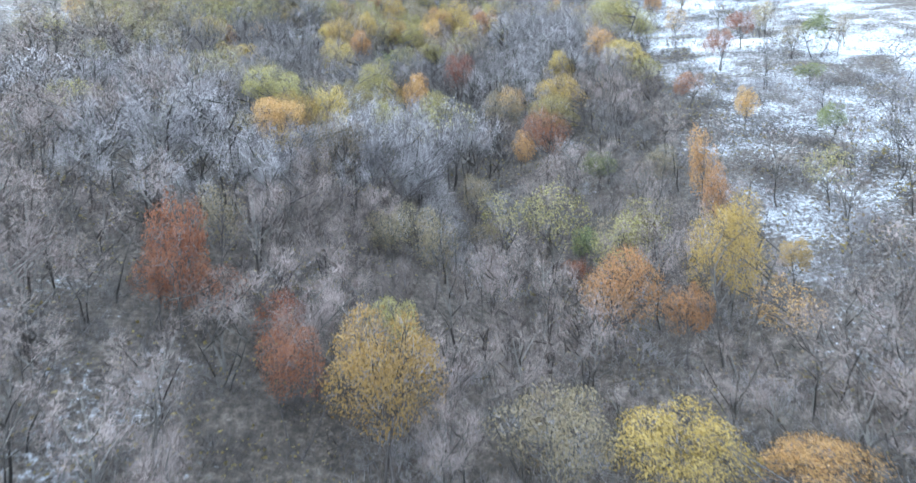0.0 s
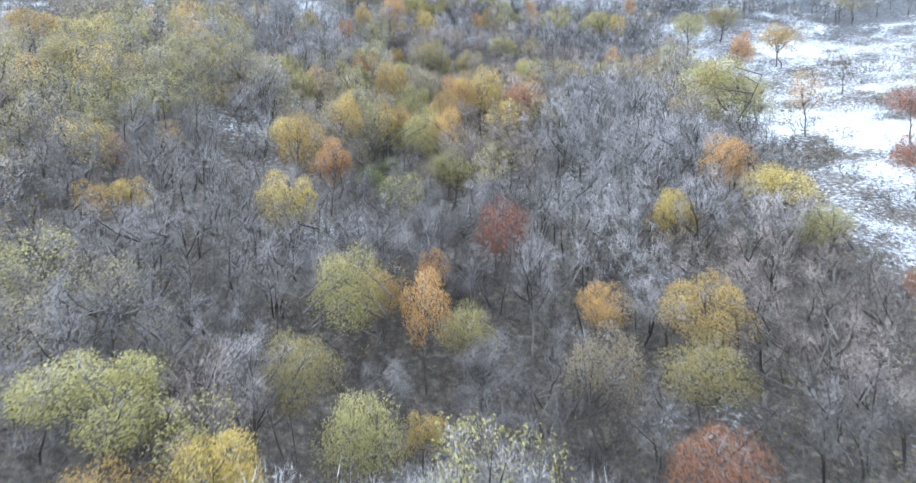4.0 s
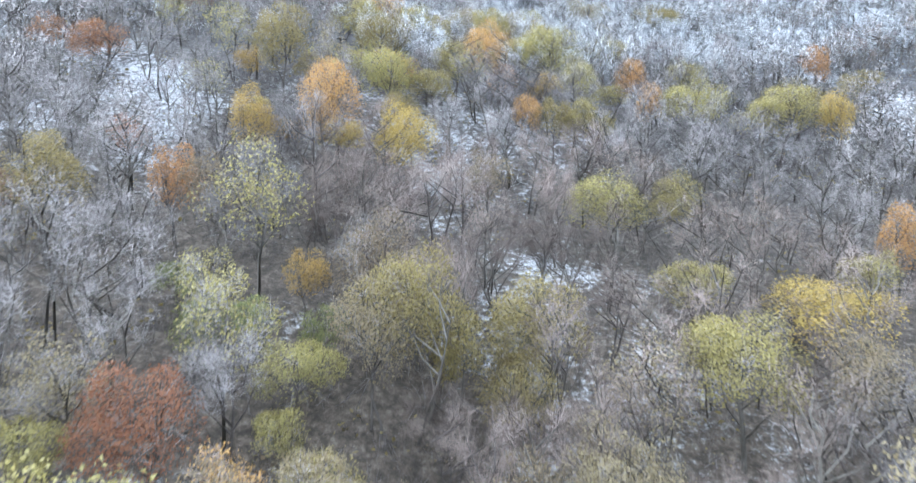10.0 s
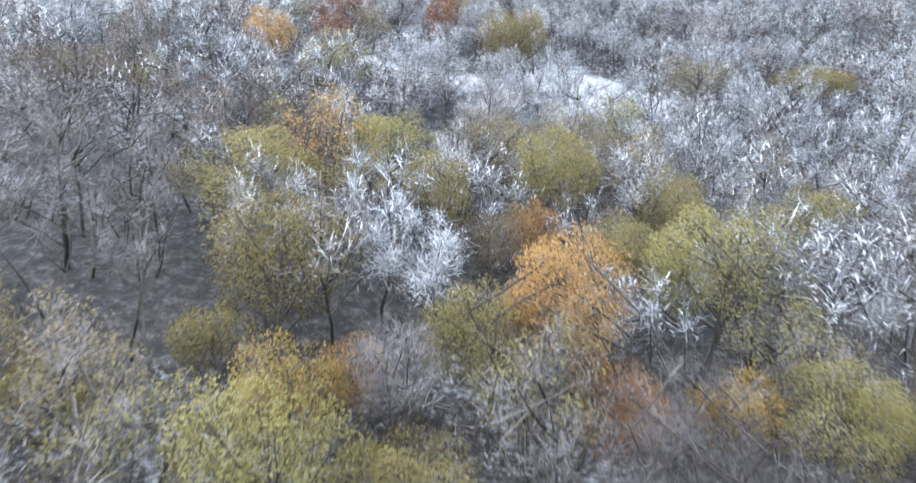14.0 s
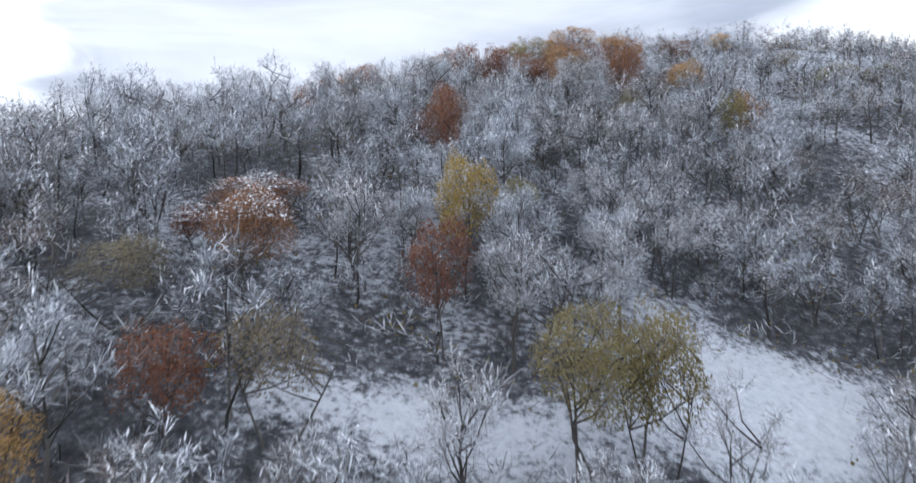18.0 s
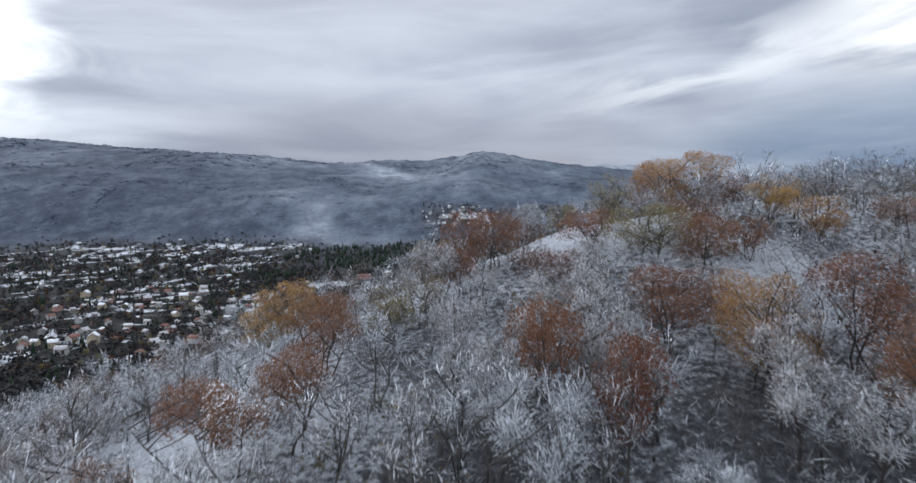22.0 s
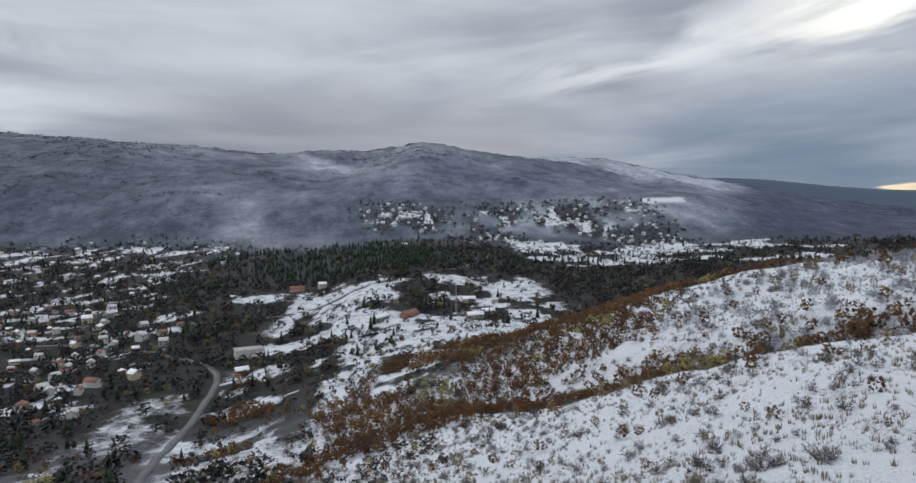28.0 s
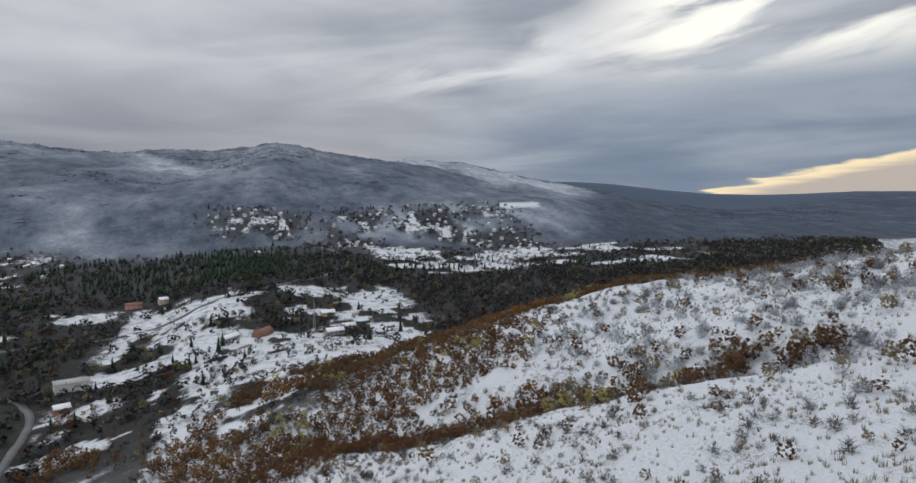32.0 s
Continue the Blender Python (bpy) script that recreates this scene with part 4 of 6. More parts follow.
ORANGE_FOOT = [(18, 32.7, 5, 4.8), (16, 45.2, 2.7, 6.5), (11.8, 46.8, 4.7, 8.7), (22.9, 58.6, 1.4, 8.4), (22.7, 62, 2.2, 10.6), (-17.2, 64.9, 4.9, 7), (7.3, 74.6, 2.1, 6.2), (35.3, 81.8, 2.5, 6.5), (-5.5, 88.9, 2.8, 9.3), (7.6, 92.7, 3.6, 6), (-5.3, 94.5, 2.2, 6.5), (-16, 109.7, 3.2, 8.1), (22.9, 109.9, 4.3, 8.8), (-5.3, 119.5, 3.9, 8.8), (9.8, 135.6, 2.6, 4), (-23.1, 159.5, 2.8, 6.6), (24.1, 164.1, 2.4, 7.8), (48.2, 166.8, 4.2, 9.3), (-15.9, 171.5, 4.1, 10.3), (0.1, 178.3, 2.1, 5.5)]
ORANGE_LOW = [(0.6, 182.2, 2.2, 3.2), (12, 182.8, 1.6, 6.3), (-10.7, 186.2, 1.8, 4.3), (11.5, 187.8, 3.1, 6.7), (-3.8, 195.9, 2.1, 5.7), (35.1, 197.3, 2.8, 7.2), (-22.5, 216.5, 3.7, 5.8), (16.2, 257, 2.5, 5.5), (13.8, 266.1, 3.9, 4.9), (3, 271.1, 4.3, 6.7), (-24.5, 279.8, 2.3, 3.5), (-23, 281.3, 3.5, 4.6), (12.7, 283.9, 3, 3.9), (5.5, 298, 4.3, 5.5), (-12.5, 305.4, 3.4, 3.9)]
RUST_FOOT = [(-8.7, 35, 3.1, 7.3), (-16.9, 39.6, 2.9, 10.6), (-10.8, 39.9, 2.8, 5.7), (-18.9, 41.1, 2.4, 5.2), (-16.1, 41.1, 4, 5.2), (-19.5, 45, 3.3, 4.3), (10, 55.1, 1.7, 3.5), (9.8, 75.7, 4.3, 8.3), (31.5, 91.3, 3.9, 5.3), (-0.1, 97.7, 3.8, 9.1), (-36.4, 107.8, 2.2, 5.7), (43.8, 111.8, 4.6, 7.1), (54.5, 129.6, 4.9, 7.3), (5, 131.3, 6.1, 9.2), (-16.9, 142.7, 3.9, 7.1), (-32.4, 158.2, 1.6, 3.5), (-29.7, 167.3, 2.5, 4.6), (-38.6, 180, 4.8, 5.7), (-44.3, 181.5, 2.7, 4.9), (-19.1, 221, 2.9, 5.3)]
RUST_LOW = [(-9.9, 228.7, 2.9, 6.9), (-9.9, 242.9, 1.9, 8), (-9.9, 248.4, 2.4, 6.5), (-12, 249.9, 1.8, 4.1), (-26.3, 264, 2, 3.6), (-5.4, 264.3, 2.7, 7.7), (7.2, 265.3, 3.8, 7.7), (-8, 267.4, 2.9, 7.6), (-19.5, 267.7, 3.3, 5.1), (-24.5, 268, 3, 4.6), (8.3, 271.7, 4.4, 6.8), (-19.3, 274.3, 3.8, 5.2), (-0.1, 274.4, 5.1, 5.4), (3.9, 280.6, 3.5, 4.4), (-6.3, 280.9, 3.2, 3.2), (-11.9, 281.9, 2.1, 3.7), (7.2, 282, 1.8, 3.3), (18.7, 284.4, 3.1, 3.2), (4.3, 284.6, 2.9, 3.3), (-3.2, 284.6, 3.7, 3.5)]
RUST_MID = [(-9.5, 285.5, 3.4, 5), (-11.7, 287.9, 2.4, 5.5), (9.1, 290.9, 1.8, 3.6), (-5.6, 303.8, 3.7, 3.8)]
BEIGE_FOOT = [(5.3, 33.1, 5.4, 8), (-16.7, 46.4, 2.5, 7.2), (-1.9, 50.8, 2.8, 8.1), (-5.2, 53.1, 3.7, 6), (2.6, 59.5, 3, 3.8), (1.7, 63.8, 3.2, 6.6), (-27.9, 65.8, 2.4, 5.1), (20.8, 69, 3.5, 5.5), (5.6, 83.5, 4.6, 9.6), (-6.5, 112.6, 2.4, 6.2), (-53.8, 116.8, 6.3, 7.6), (-29.4, 124.3, 3.8, 5), (10.4, 132, 2.5, 5.2), (-4.9, 143.3, 3, 4.6), (13.6, 149.5, 4, 7.3), (-20.4, 157.9, 2.4, 6.8), (-17.9, 159.4, 2.8, 5.7), (-3.9, 166.7, 2.9, 6.7), (-9.9, 174.6, 1.6, 2.8), (-4.7, 190.8, 2.4, 4.9)]
BEIGE_LOW = [(-31.7, 206.4, 5.2, 5), (-15.4, 221.9, 3, 5.4), (13.7, 226.8, 5.5, 5.9), (-23.3, 226.9, 3.7, 3.8), (-36.2, 235.2, 4.9, 6.3), (6.6, 259.3, 2.6, 4.9), (17.2, 274.7, 2.1, 4), (29.8, 278.2, 3.4, 2.8), (-14.3, 279.3, 2.3, 3.6), (-1.3, 288.1, 1.6, 3), (-0.1, 290.2, 2.9, 4), (-3.4, 295.1, 2.3, 3.1)]
GREEN = [(11.3, 58.7, 2.1, 4.5), (15.2, 71.2, 3.5, 4.6), (42.6, 76.1, 2.8, 5.1), (54.2, 102.8, 4, 3.6), (-10.9, 113, 1.2, 3.1), (-12.9, 113.8, 2.6, 4.1), (-11, 118.2, 1.8, 3.4), (63.6, 119.7, 4.7, 8.4), (-17.9, 136.7, 3.1, 5.7), (-17.8, 149.8, 1.9, 4.9), (-12.3, 151.4, 2, 4.1), (-15.9, 151.8, 1.2, 3.1), (-20.4, 153.4, 1.5, 3.4)]
CREAM = [(-38.2, 200.3, 5.1, 5.3), (-18.6, 229.9, 3.3, 6), (-22.4, 232.5, 1.8, 2.6), (-20.6, 236.6, 4.7, 3.3), (-21.9, 266.4, 2.5, 4.4)]
OLIVE_FOOT = [(-21.7, 67.1, 2.2, 3.6), (-19.8, 73.2, 5.6, 7.7), (-8.1, 76.8, 4, 7.9), (-12.4, 80.2, 3.5, 7.8), (12.1, 83.2, 5, 7.5), (-10.8, 87.9, 4.6, 9.6), (27.8, 100.1, 4.5, 6.1), (-9.6, 122.2, 2.9, 5.9), (-50.3, 124.1, 6.1, 8.3), (-23.1, 127.8, 3, 7.4), (-9.4, 131.8, 4.1, 7.3), (32.2, 134.5, 9.4, 11.4), (-27.1, 135.8, 4, 6.3), (-20.8, 141.3, 2.2, 4.7), (-12.9, 145.9, 1.7, 3.9), (-13.1, 148.5, 3.4, 4.7), (-3, 149.8, 3.6, 5.9), (7.9, 150, 4.9, 8.4), (-5.5, 151.1, 2.6, 6.1), (-28.4, 155.4, 3.5, 7.8)]
OLIVE_LOW = [(8.1, 158.7, 3.8, 5), (21.4, 162.4, 3, 5.5), (4.5, 165.2, 4.8, 6.5), (9.6, 167.3, 3.4, 6.1), (-23, 176.3, 2, 4), (2.2, 177.6, 3, 6.1), (5.3, 177.7, 3.6, 6.9), (-11, 178.6, 3.3, 4.7), (43, 180.8, 5.8, 8.6), (-22.2, 181.1, 4.6, 10.1), (-8.2, 182.1, 3.7, 5.3), (16.4, 183.2, 5.9, 7.6), (24.9, 183.5, 6.8, 7.6), (-20.5, 184, 2, 4.1), (5.8, 185.6, 3.5, 6.3), (51.4, 185.8, 6, 7.8), (-15.9, 187, 2.5, 4.4), (9.4, 187.3, 3.1, 3.5), (28.9, 189.4, 5.5, 6.6), (18.7, 193.6, 3.6, 5.2)]
OLIVE_MID = [(-16.8, 194.4, 5.9, 6.7), (39.2, 195.7, 4, 4.8), (12, 200.7, 3.4, 5.3), (-11.3, 202, 4.8, 6.2), (6.5, 214.2, 4.2, 4.4), (-18.7, 214.6, 2.6, 4.7), (-1.6, 222.5, 2.5, 7.7), (-4.2, 223, 4.1, 7.4), (25.2, 228.2, 7.2, 5.1), (-5.2, 241.4, 2.2, 3.5), (14.3, 255.8, 2, 6.2), (37.6, 273.1, 3.2, 3), (33.5, 274.3, 3.3, 3.1), (-16.2, 277.6, 2.4, 4.1), (0.4, 282.1, 3.9, 4.6), (25, 286.5, 2.6, 3.3), (11.1, 287.2, 3.2, 4.1), (7, 293.2, 5.3, 5.3), (-15.3, 301.9, 2.7, 4.9), (11.3, 309, 6.4, 4.2)]
OLIVE_HIGH = [(5.4, 318.5, 3.8, 5), (15.4, 324.4, 5.3, 4.6)]
COLOURED = {"yellow": YELLOW_FOOT + YELLOW_LOW, "orange": ORANGE_FOOT + ORANGE_LOW, "rust": RUST_FOOT + RUST_LOW + RUST_MID, "beige": BEIGE_FOOT + BEIGE_LOW, "green": GREEN, "cream": CREAM, "olive": OLIVE_FOOT + OLIVE_LOW + OLIVE_MID + OLIVE_HIGH}
rt = random.Random(5)
taken = []
for colour, rows in COLOURED.items():
    for x, y, w, h in rows:
        if colour == "olive" and y > 286:
            colour = "orange"
        w, h = max(2.2, min(w, 8.0)) * 1.2, max(3.0, min(h, 11.5))
        tree(colour + "_tree", LEAFY[colour, (rt.randrange(5, 8) if y > 270 else rt.randrange(5)) + (10 if w > 3.6 else 0)], x, y, w, h, rt.uniform(0, 6.28),
             ("tall " if h > 8.5 else "low " if h < 4.2 else "") + "broadleaf tree with " + WORDS[colour] + (" on the snowy crest" if y > 215 else " on the wooded slope"), group="autumn trees")
        taken.append((x, y, w))
taken = np.array(taken)

# ---- the bare wood ----
sx_, sy_ = np.meshgrid(np.arange(-118, 128, 2.9), np.arange(8, 345, 2.9))
rs = np.random.default_rng(77)
bx = sx_.ravel() + rs.uniform(-1.5, 1.5, sx_.size)
by = sy_.ravel() + rs.uniform(-1.5, 1.5, sx_.size)
thin = fractal(bx, by, 22, 3, 3)
ok = (rs.random(bx.size) < 0.84 + 1.2 * (thin - 0.42) + 0.25 * smooth(80, 50, by)) & ((open_snow(bx, by) < 0.4) | ((by < 180) & (bx > 25) & (rs.random(bx.size) < 0.05)))
ok &= (np.abs(bx) < 70 + 0.24 * np.abs(by - 150) + 22 * smooth(140, 190, by))
ok &= rs.random(bx.size) < 1 - 0.45 * smooth(38, 75, np.abs(bx))
ok &= ~((bx < -17) & (by > 284))
ok &= rs.random(bx.size) < 1 - 0.75 * smooth(276, 292, by)
d2 = ((bx[:, None] - taken[None, :, 0]) ** 2 + (by[:, None] - taken[None, :, 1]) ** 2)
ok &= (d2 > (0.34 * taken[None, :, 2] + 0.7) ** 2).all(1)
# nothing bare stands close before a coloured tree
ahead = (taken[None, :, 1] - by[:, None] > 0) & (taken[None, :, 1] - by[:, None] < 8 - 4.5 * smooth(85, 110, by)[:, None]) & (np.abs(bx[:, None] - taken[None, :, 0]) < 0.42 * taken[None, :, 2])
ok &= ~ahead.any(1)
bx, by = bx[ok], by[ok]
bz = height(bx, by)
grove = np.maximum.reduce([np.exp(-(((bx - 16) / 10) ** 2 + ((by - 124) / 22) ** 2)), np.exp(-(((bx + 6) / 11) ** 2 + ((by - 67) / 8) ** 2)), np.exp(-(((bx + 22) / 8) ** 2 + ((by - 56) / 8) ** 2))])
up = smooth(185, 222, by)
bw = rs.uniform(3.4, 5.6, bx.size) * (1 + 0.55 * grove) * (1 - 0.16 * up)
bh = (bw * rs.uniform(1.2, 1.6, bx.size) + 0.9) * (1 - 0.06 * up)
crest = (1 - 0.45 * smooth(258, 290, by))
bw, bh = bw * crest, bh * crest
turn = rs.uniform(0, 6.28, bx.size)
ruddy = (fractal(bx, by, 30, 12, 2) > 0.60) & (grove < 0.3)
dusky = (fractal(bx, by, 24, 17, 2) > 0.44) & (grove < 0.3) & (by < 140) & ~ruddy
dusky |= (by > 78) & (by < 108) & (bx < 8) & ~ruddy
snowy = rs.random(bx.size) < smooth(182, 220, by)
order = np.argsort(np.abs(bx + 6) + 14 * rs.random(bx.size))
near = np.zeros(bx.size, bool)
near[order[:300]] = True
leafed = rs.random(bx.size) < (0.75 * smooth(95, 120, by) * smooth(222, 195, by) + 0.12) * smooth(0.38, 0.56, fractal(bx, by, 26, 44, 2)) * (1 - np.exp(-(((bx - 17) / 15) ** 2 + ((by - 122) / 28) ** 2))) ** 3 + 0.015
tint = rs.choice(4, bx.size, p=[0.46, 0.40, 0.09, 0.05])
for i in np.nonzero(near)[0]:
    red = 1 if ruddy[i] else 2 if dusky[i] else 0
    if leafed[i] and not snowy[i]:
        c = ("olive", "beige", "yellow", "orange")[tint[i]]
        tree(c + "_tree", LEAFY[c, int(rs.integers(5)) + 10], bx[i], by[i], bw[i], bh[i], turn[i], "broadleaf tree with " + WORDS[c] + " among bare trees", group="autumn trees")
        continue
    me = BARE[red, int(rs.integers(5))]
    tree("bare_tree", (me[0], me[2]) if snowy[i] else me[:2], bx[i], by[i], bw[i], bh[i], turn[i],
         "leafless tree with " + ("grey", "reddish", "dark grey")[red] + " twigs" + (" carrying fresh snow" if snowy[i] else " on the wooded slope"), group="bare trees")
crowd = Crowd()
kind = rs.integers(0, len(FAST), bx.size)
aside = np.abs(bx + 6) > 34
tone = np.where(snowy, np.where(rs.random(bx.size) < 0.6, 8, 1), 1) + 0
tone = np.where(ruddy & (tone == 1), 2, np.where(dusky & (tone == 1), 9, tone))
for k, (wood, twig, snow, spray, coarse) in enumerate(FAST):
    for c in range(4):
        s = ~near & (kind == k) & leafed & (tint == c) & ~snowy
        crowd.add(spray, 4 + c, bx[s], by[s], bz[s], bw[s] / W0, bh[s] / H0, turn[s])
    s = ~near & (kind == k)
    crowd.add(wood, 0, bx[s], by[s], bz[s], bw[s] / W0, bh[s] / H0, turn[s])
    for m in (1, 2, 8, 9):
        for away in (0, 1):
            t_ = s & (aside == away) & (tone == m)
            crowd.add(coarse if away else twig, m, bx[t_], by[t_], bz[t_], bw[t_] / W0, bh[t_] / H0, turn[t_])
    s = s & snowy
    crowd.add(snow, 3, bx[s], by[s], bz[s], bw[s] / W0, bh[s] / H0, turn[s])
crowd.make("bare_wood", [BARK, TWIG, TWIG_RED, SNOW, LEAF["olive"], LEAF["beige"], LEAF["yellow"], LEAF["orange"], TWIG_FROST, TWIG_MID], "dense leafless wood of grey and reddish trees, snow-dusted uphill", "wood")

# ---- young frosted growth towards the crest ----
SMALL = []
for seed in range(140, 146):
    r3, tk, lb, br, ms = lobed(seed, 7, 1 + seed % 3, 0.12, 3)
    tw = twigs_of(r3, ms, 260, 0.6)
    wood = stack(tubes(tk[::2], 3), slivers(lb, 0.07, r3), slivers(br, 0.045, r3))[:2]
    SMALL.append((wood, slivers(tw, 0.045, r3), snow_on(np.concatenate([tw[::3], br]), r3, 0.7, 0.034)))
yx, yy = np.meshgrid(np.arange(-66, 62, 2.6), np.arange(190, 330, 2.6))
r3 = np.random.default_rng(171)
yx = yx.ravel() + r3.uniform(-1.2, 1.2, yx.size)
yy = yy.ravel() + r3.uniform(-1.2, 1.2, yy.size)
ok = ~((yx < -30) & (yy > 284)) & (open_snow(yx, yy) < 0.3) & ((yx > -17) | (yy < 284) | (r3.random(yx.size) < 0.45)) & (r3.random(yx.size) < 0.9 * smooth(188, 214, yy) + 0.1 * smooth(276, 290, yy))
ok &= (((yx[:, None] - taken[None, :, 0]) ** 2 + (yy[:, None] - taken[None, :, 1]) ** 2) > 1.2).all(1)
yx, yy = yx[ok], yy[ok]
yz = height(yx, yy)
yw = r3.uniform(2.0, 3.4, yx.size) * (1 + 0.35 * smooth(276, 290, yy))
yh = yw * r3.uniform(0.85, 1.2, yx.size)
young = Crowd()
pick = r3.integers(0, 6, yx.size)
hoar = np.where(r3.random(yx.size) < 0.55, 1, np.where(yy > 278, 2, 0))
for k, (wood, twig, snow) in enumerate(SMALL):
    for h_ in (0, 1, 2):
        q = (pick == k) & (hoar == h_)
        args = (yx[q], yy[q], yz[q] - 0.2, yw[q] / W0, yh[q] / H0, yx[q] * 8)
        young.add(wood, 0, *args)
        young.add(twig, (1, 2, 4)[h_], *args)
        if h_ == 1:
            young.add(snow, 3, *args)
young.make("young_wood", [BARK, TWIG_DARK, TWIG_FROST, SNOW, TWIG_RED], "thicket of young frosted trees below the crest", "thicket")

# ---- brush under the trees ----
BRUSH = []
for seed in range(80, 84):
    rb = np.random.default_rng(seed)
    a, e = rb.uniform(0, 6.28, 22), rb.uniform(0.5, 1.4, 22)
    ln = rb.uniform(0.4, 1.1, 22)
    foot = rb.normal(size=(22, 3)) * [0.5, 0.5, 0]
    tip = foot + np.stack([np.cos(a) * np.cos(e), np.sin(a) * np.cos(e), np.sin(e)], 1) * ln[:, None]
    seg = [np.concatenate([foot, tip], 1)]
    for _ in range(3):
        mid = foot + (tip - foot) * rb.uniform(0.35, 0.9, (22, 1))
        seg.append(np.concatenate([mid, mid + rb.normal(size=(22, 3)) * 0.2 + [0, 0, 0.2]], 1))
    seg = np.concatenate(seg)
    seg = np.concatenate([seg, np.zeros((len(seg), 2))], 1)
    BRUSH.append((slivers(seg, 0.016, rb), cards(tip + rb.normal(size=(22, 3)) * 0.15, 0.12, rb), snow_on(seg[22::2], rb, 0.6, 0.014)))
hx = np.random.default_rng(91)
n = 11500
ux = hx.uniform(-60, 80, n)
uy = np.where(hx.random(n) < 0.44, hx.uniform(5, 105, n), hx.uniform(5, 310, n))
ok = (open_snow(ux, uy) < hx.uniform(0.25, 0.8, n)) | ((uy < 210) & (ux > 20) & (hx.random(n) < 0.62))
ux, uy = ux[ok], uy[ok]
uz = height(ux, uy) - 0.1
us = hx.uniform(0.9, 2.4, ux.size) * (1 + 0.3 * open_snow(ux, uy) * (uy < 210))
brush = Crowd()
pick = hx.integers(0, 4, ux.size)
tone = np.where(fractal(ux, uy, 24, 66, 2) + hx.normal(size=ux.size) * 0.07 > 0.54, 1, 0)
leafed = hx.random(ux.size) < 0.25
white = hx.random(ux.size) < 0.7 * smooth(170, 230, uy)
for k, (stems, leaves, snow) in enumerate(BRUSH):
    for tn in (0, 1):
        q = (pick == k) & (tone == tn)
        brush.add(stems, tn, ux[q], uy[q], uz[q], us[q], us[q] * 0.9, ux[q] * 7)
        q2 = q & leafed
        brush.add(leaves, 3 + tn, ux[q2], uy[q2], uz[q2], us[q2], us[q2] * 0.9, ux[q2] * 7)
    q = (pick == k) & white
    brush.add(snow, 2, ux[q], uy[q], uz[q], us[q], us[q] * 0.9, ux[q] * 7)
brush.make("brushwood", [TWIG_DARK, TWIG, SNOW, LEAF["olive"], LEAF["beige"]], "low leafless brush and dry shrubs under the trees", "brush")



# ---- shrubs on the open spurs ----
def bush_meshes(seed, leafed):
    rb = np.random.default_rng(seed)
    n = 30
    a, e = rb.uniform(0, 6.28, n), rb.uniform(0.35, 1.45, n)
    foot = rb.normal(size=(n, 3)) * [0.22, 0.22, 0] - [0, 0, 0.15]
    tip = foot + np.stack([np.cos(a) * np.cos(e), np.sin(a) * np.cos(e), np.sin(e)], 1) * rb.uniform(0.7, 1.25, (n, 1))
    stem = np.concatenate([foot, tip, np.full((n, 1), 0.028), np.full((n, 1), 0.008)], 1)
    seg = []
    for i in range(n):
        for _ in range(20):
            g = rb.uniform(0.3, 1)
            s0 = foot[i] + (tip[i] - foot[i]) * g
            seg.append([*s0, *(s0 + (tip[i] - foot[i]) * 0.1 + rb.normal(size=3) * 0.17 + [0, 0, 0.06]), 0, 0])
    seg = np.array(seg)
    v, f = tubes(stem, 3)
    stems = mesh_from("branchwork", v, f, [BARK])
    if leafed:
        c = seg[rb.integers(0, len(seg), 620), 3:6] + rb.normal(size=(620, 3)) * 0.12
        v, f, ix = stack(cards(c, 0.12, rb), slivers(seg[::3], 0.025, rb))
        crown = crown_mesh("crown", v, f, [LEAF[leafed], TWIG], ix)
    else:
        v, f, ix = stack(slivers(seg, 0.028, rb), snow_on(seg[::2], rb, 0.5, 0.018))
        crown = crown_mesh("crown", v, f, [TWIG_DARK, SNOW], ix)
    return stems, crown


BUSH = {k: [bush_meshes(200 + 10 * j + i, k) for i in range(3)] for j, k in enumerate(("", "rust", "beige", "olive"))}
bs = np.random.default_rng(303)
spots = []
cx = bs.uniform(-125, 215, 11000)
cy = bs.uniform(292, 640, 11000)
grow = fractal(cx, cy, 30, 71, 3)
gul = np.exp(-(((cx - 95 + (cy - 445) * 0.55) * 0.87) / 8) ** 2) * smooth(395, 455, cy)
patch = box(cx, cy, 84, 230, 395, 545, 18)
near_crest = smooth(350, 322, cy)
prob = 0.36 + 0.45 * smooth(-6, -20, cx) * smooth(420, 380, cy) + 0.6 * smooth(0.54, 0.66, grow) + 0.75 * gul + 0.22 * patch * smooth(0.36, 0.55, grow) + 0.35 * near_crest
ok = (bs.random(11000) < prob * 0.92) & (((open_snow(cx, cy) > 0.2) & (cy > 318)) | ((cx < -10) & (cy < 500) & (np.abs(cx + 98) > 4)))
cx, cy, gul, patch = cx[ok], cy[ok], gul[ok], patch[ok]
cz = height(cx, cy)
size = bs.uniform(0.6, 1.9, cx.size) * (1 + 0.7 * gul + 0.45 * patch)
west = smooth(-6, -20, cx) * smooth(420, 380, cy)
size *= 1 - 0.35 * west
kinds = np.where(bs.random(cx.size) < 0.84 - 0.3 * gul - 0.45 * west, 0, np.where(bs.random(cx.size) < 0.62, 1, 2))
nearest = np.zeros(cx.size, bool)
nearest[np.argsort(np.hypot(cx - 10, cy - 330))[:280]] = True
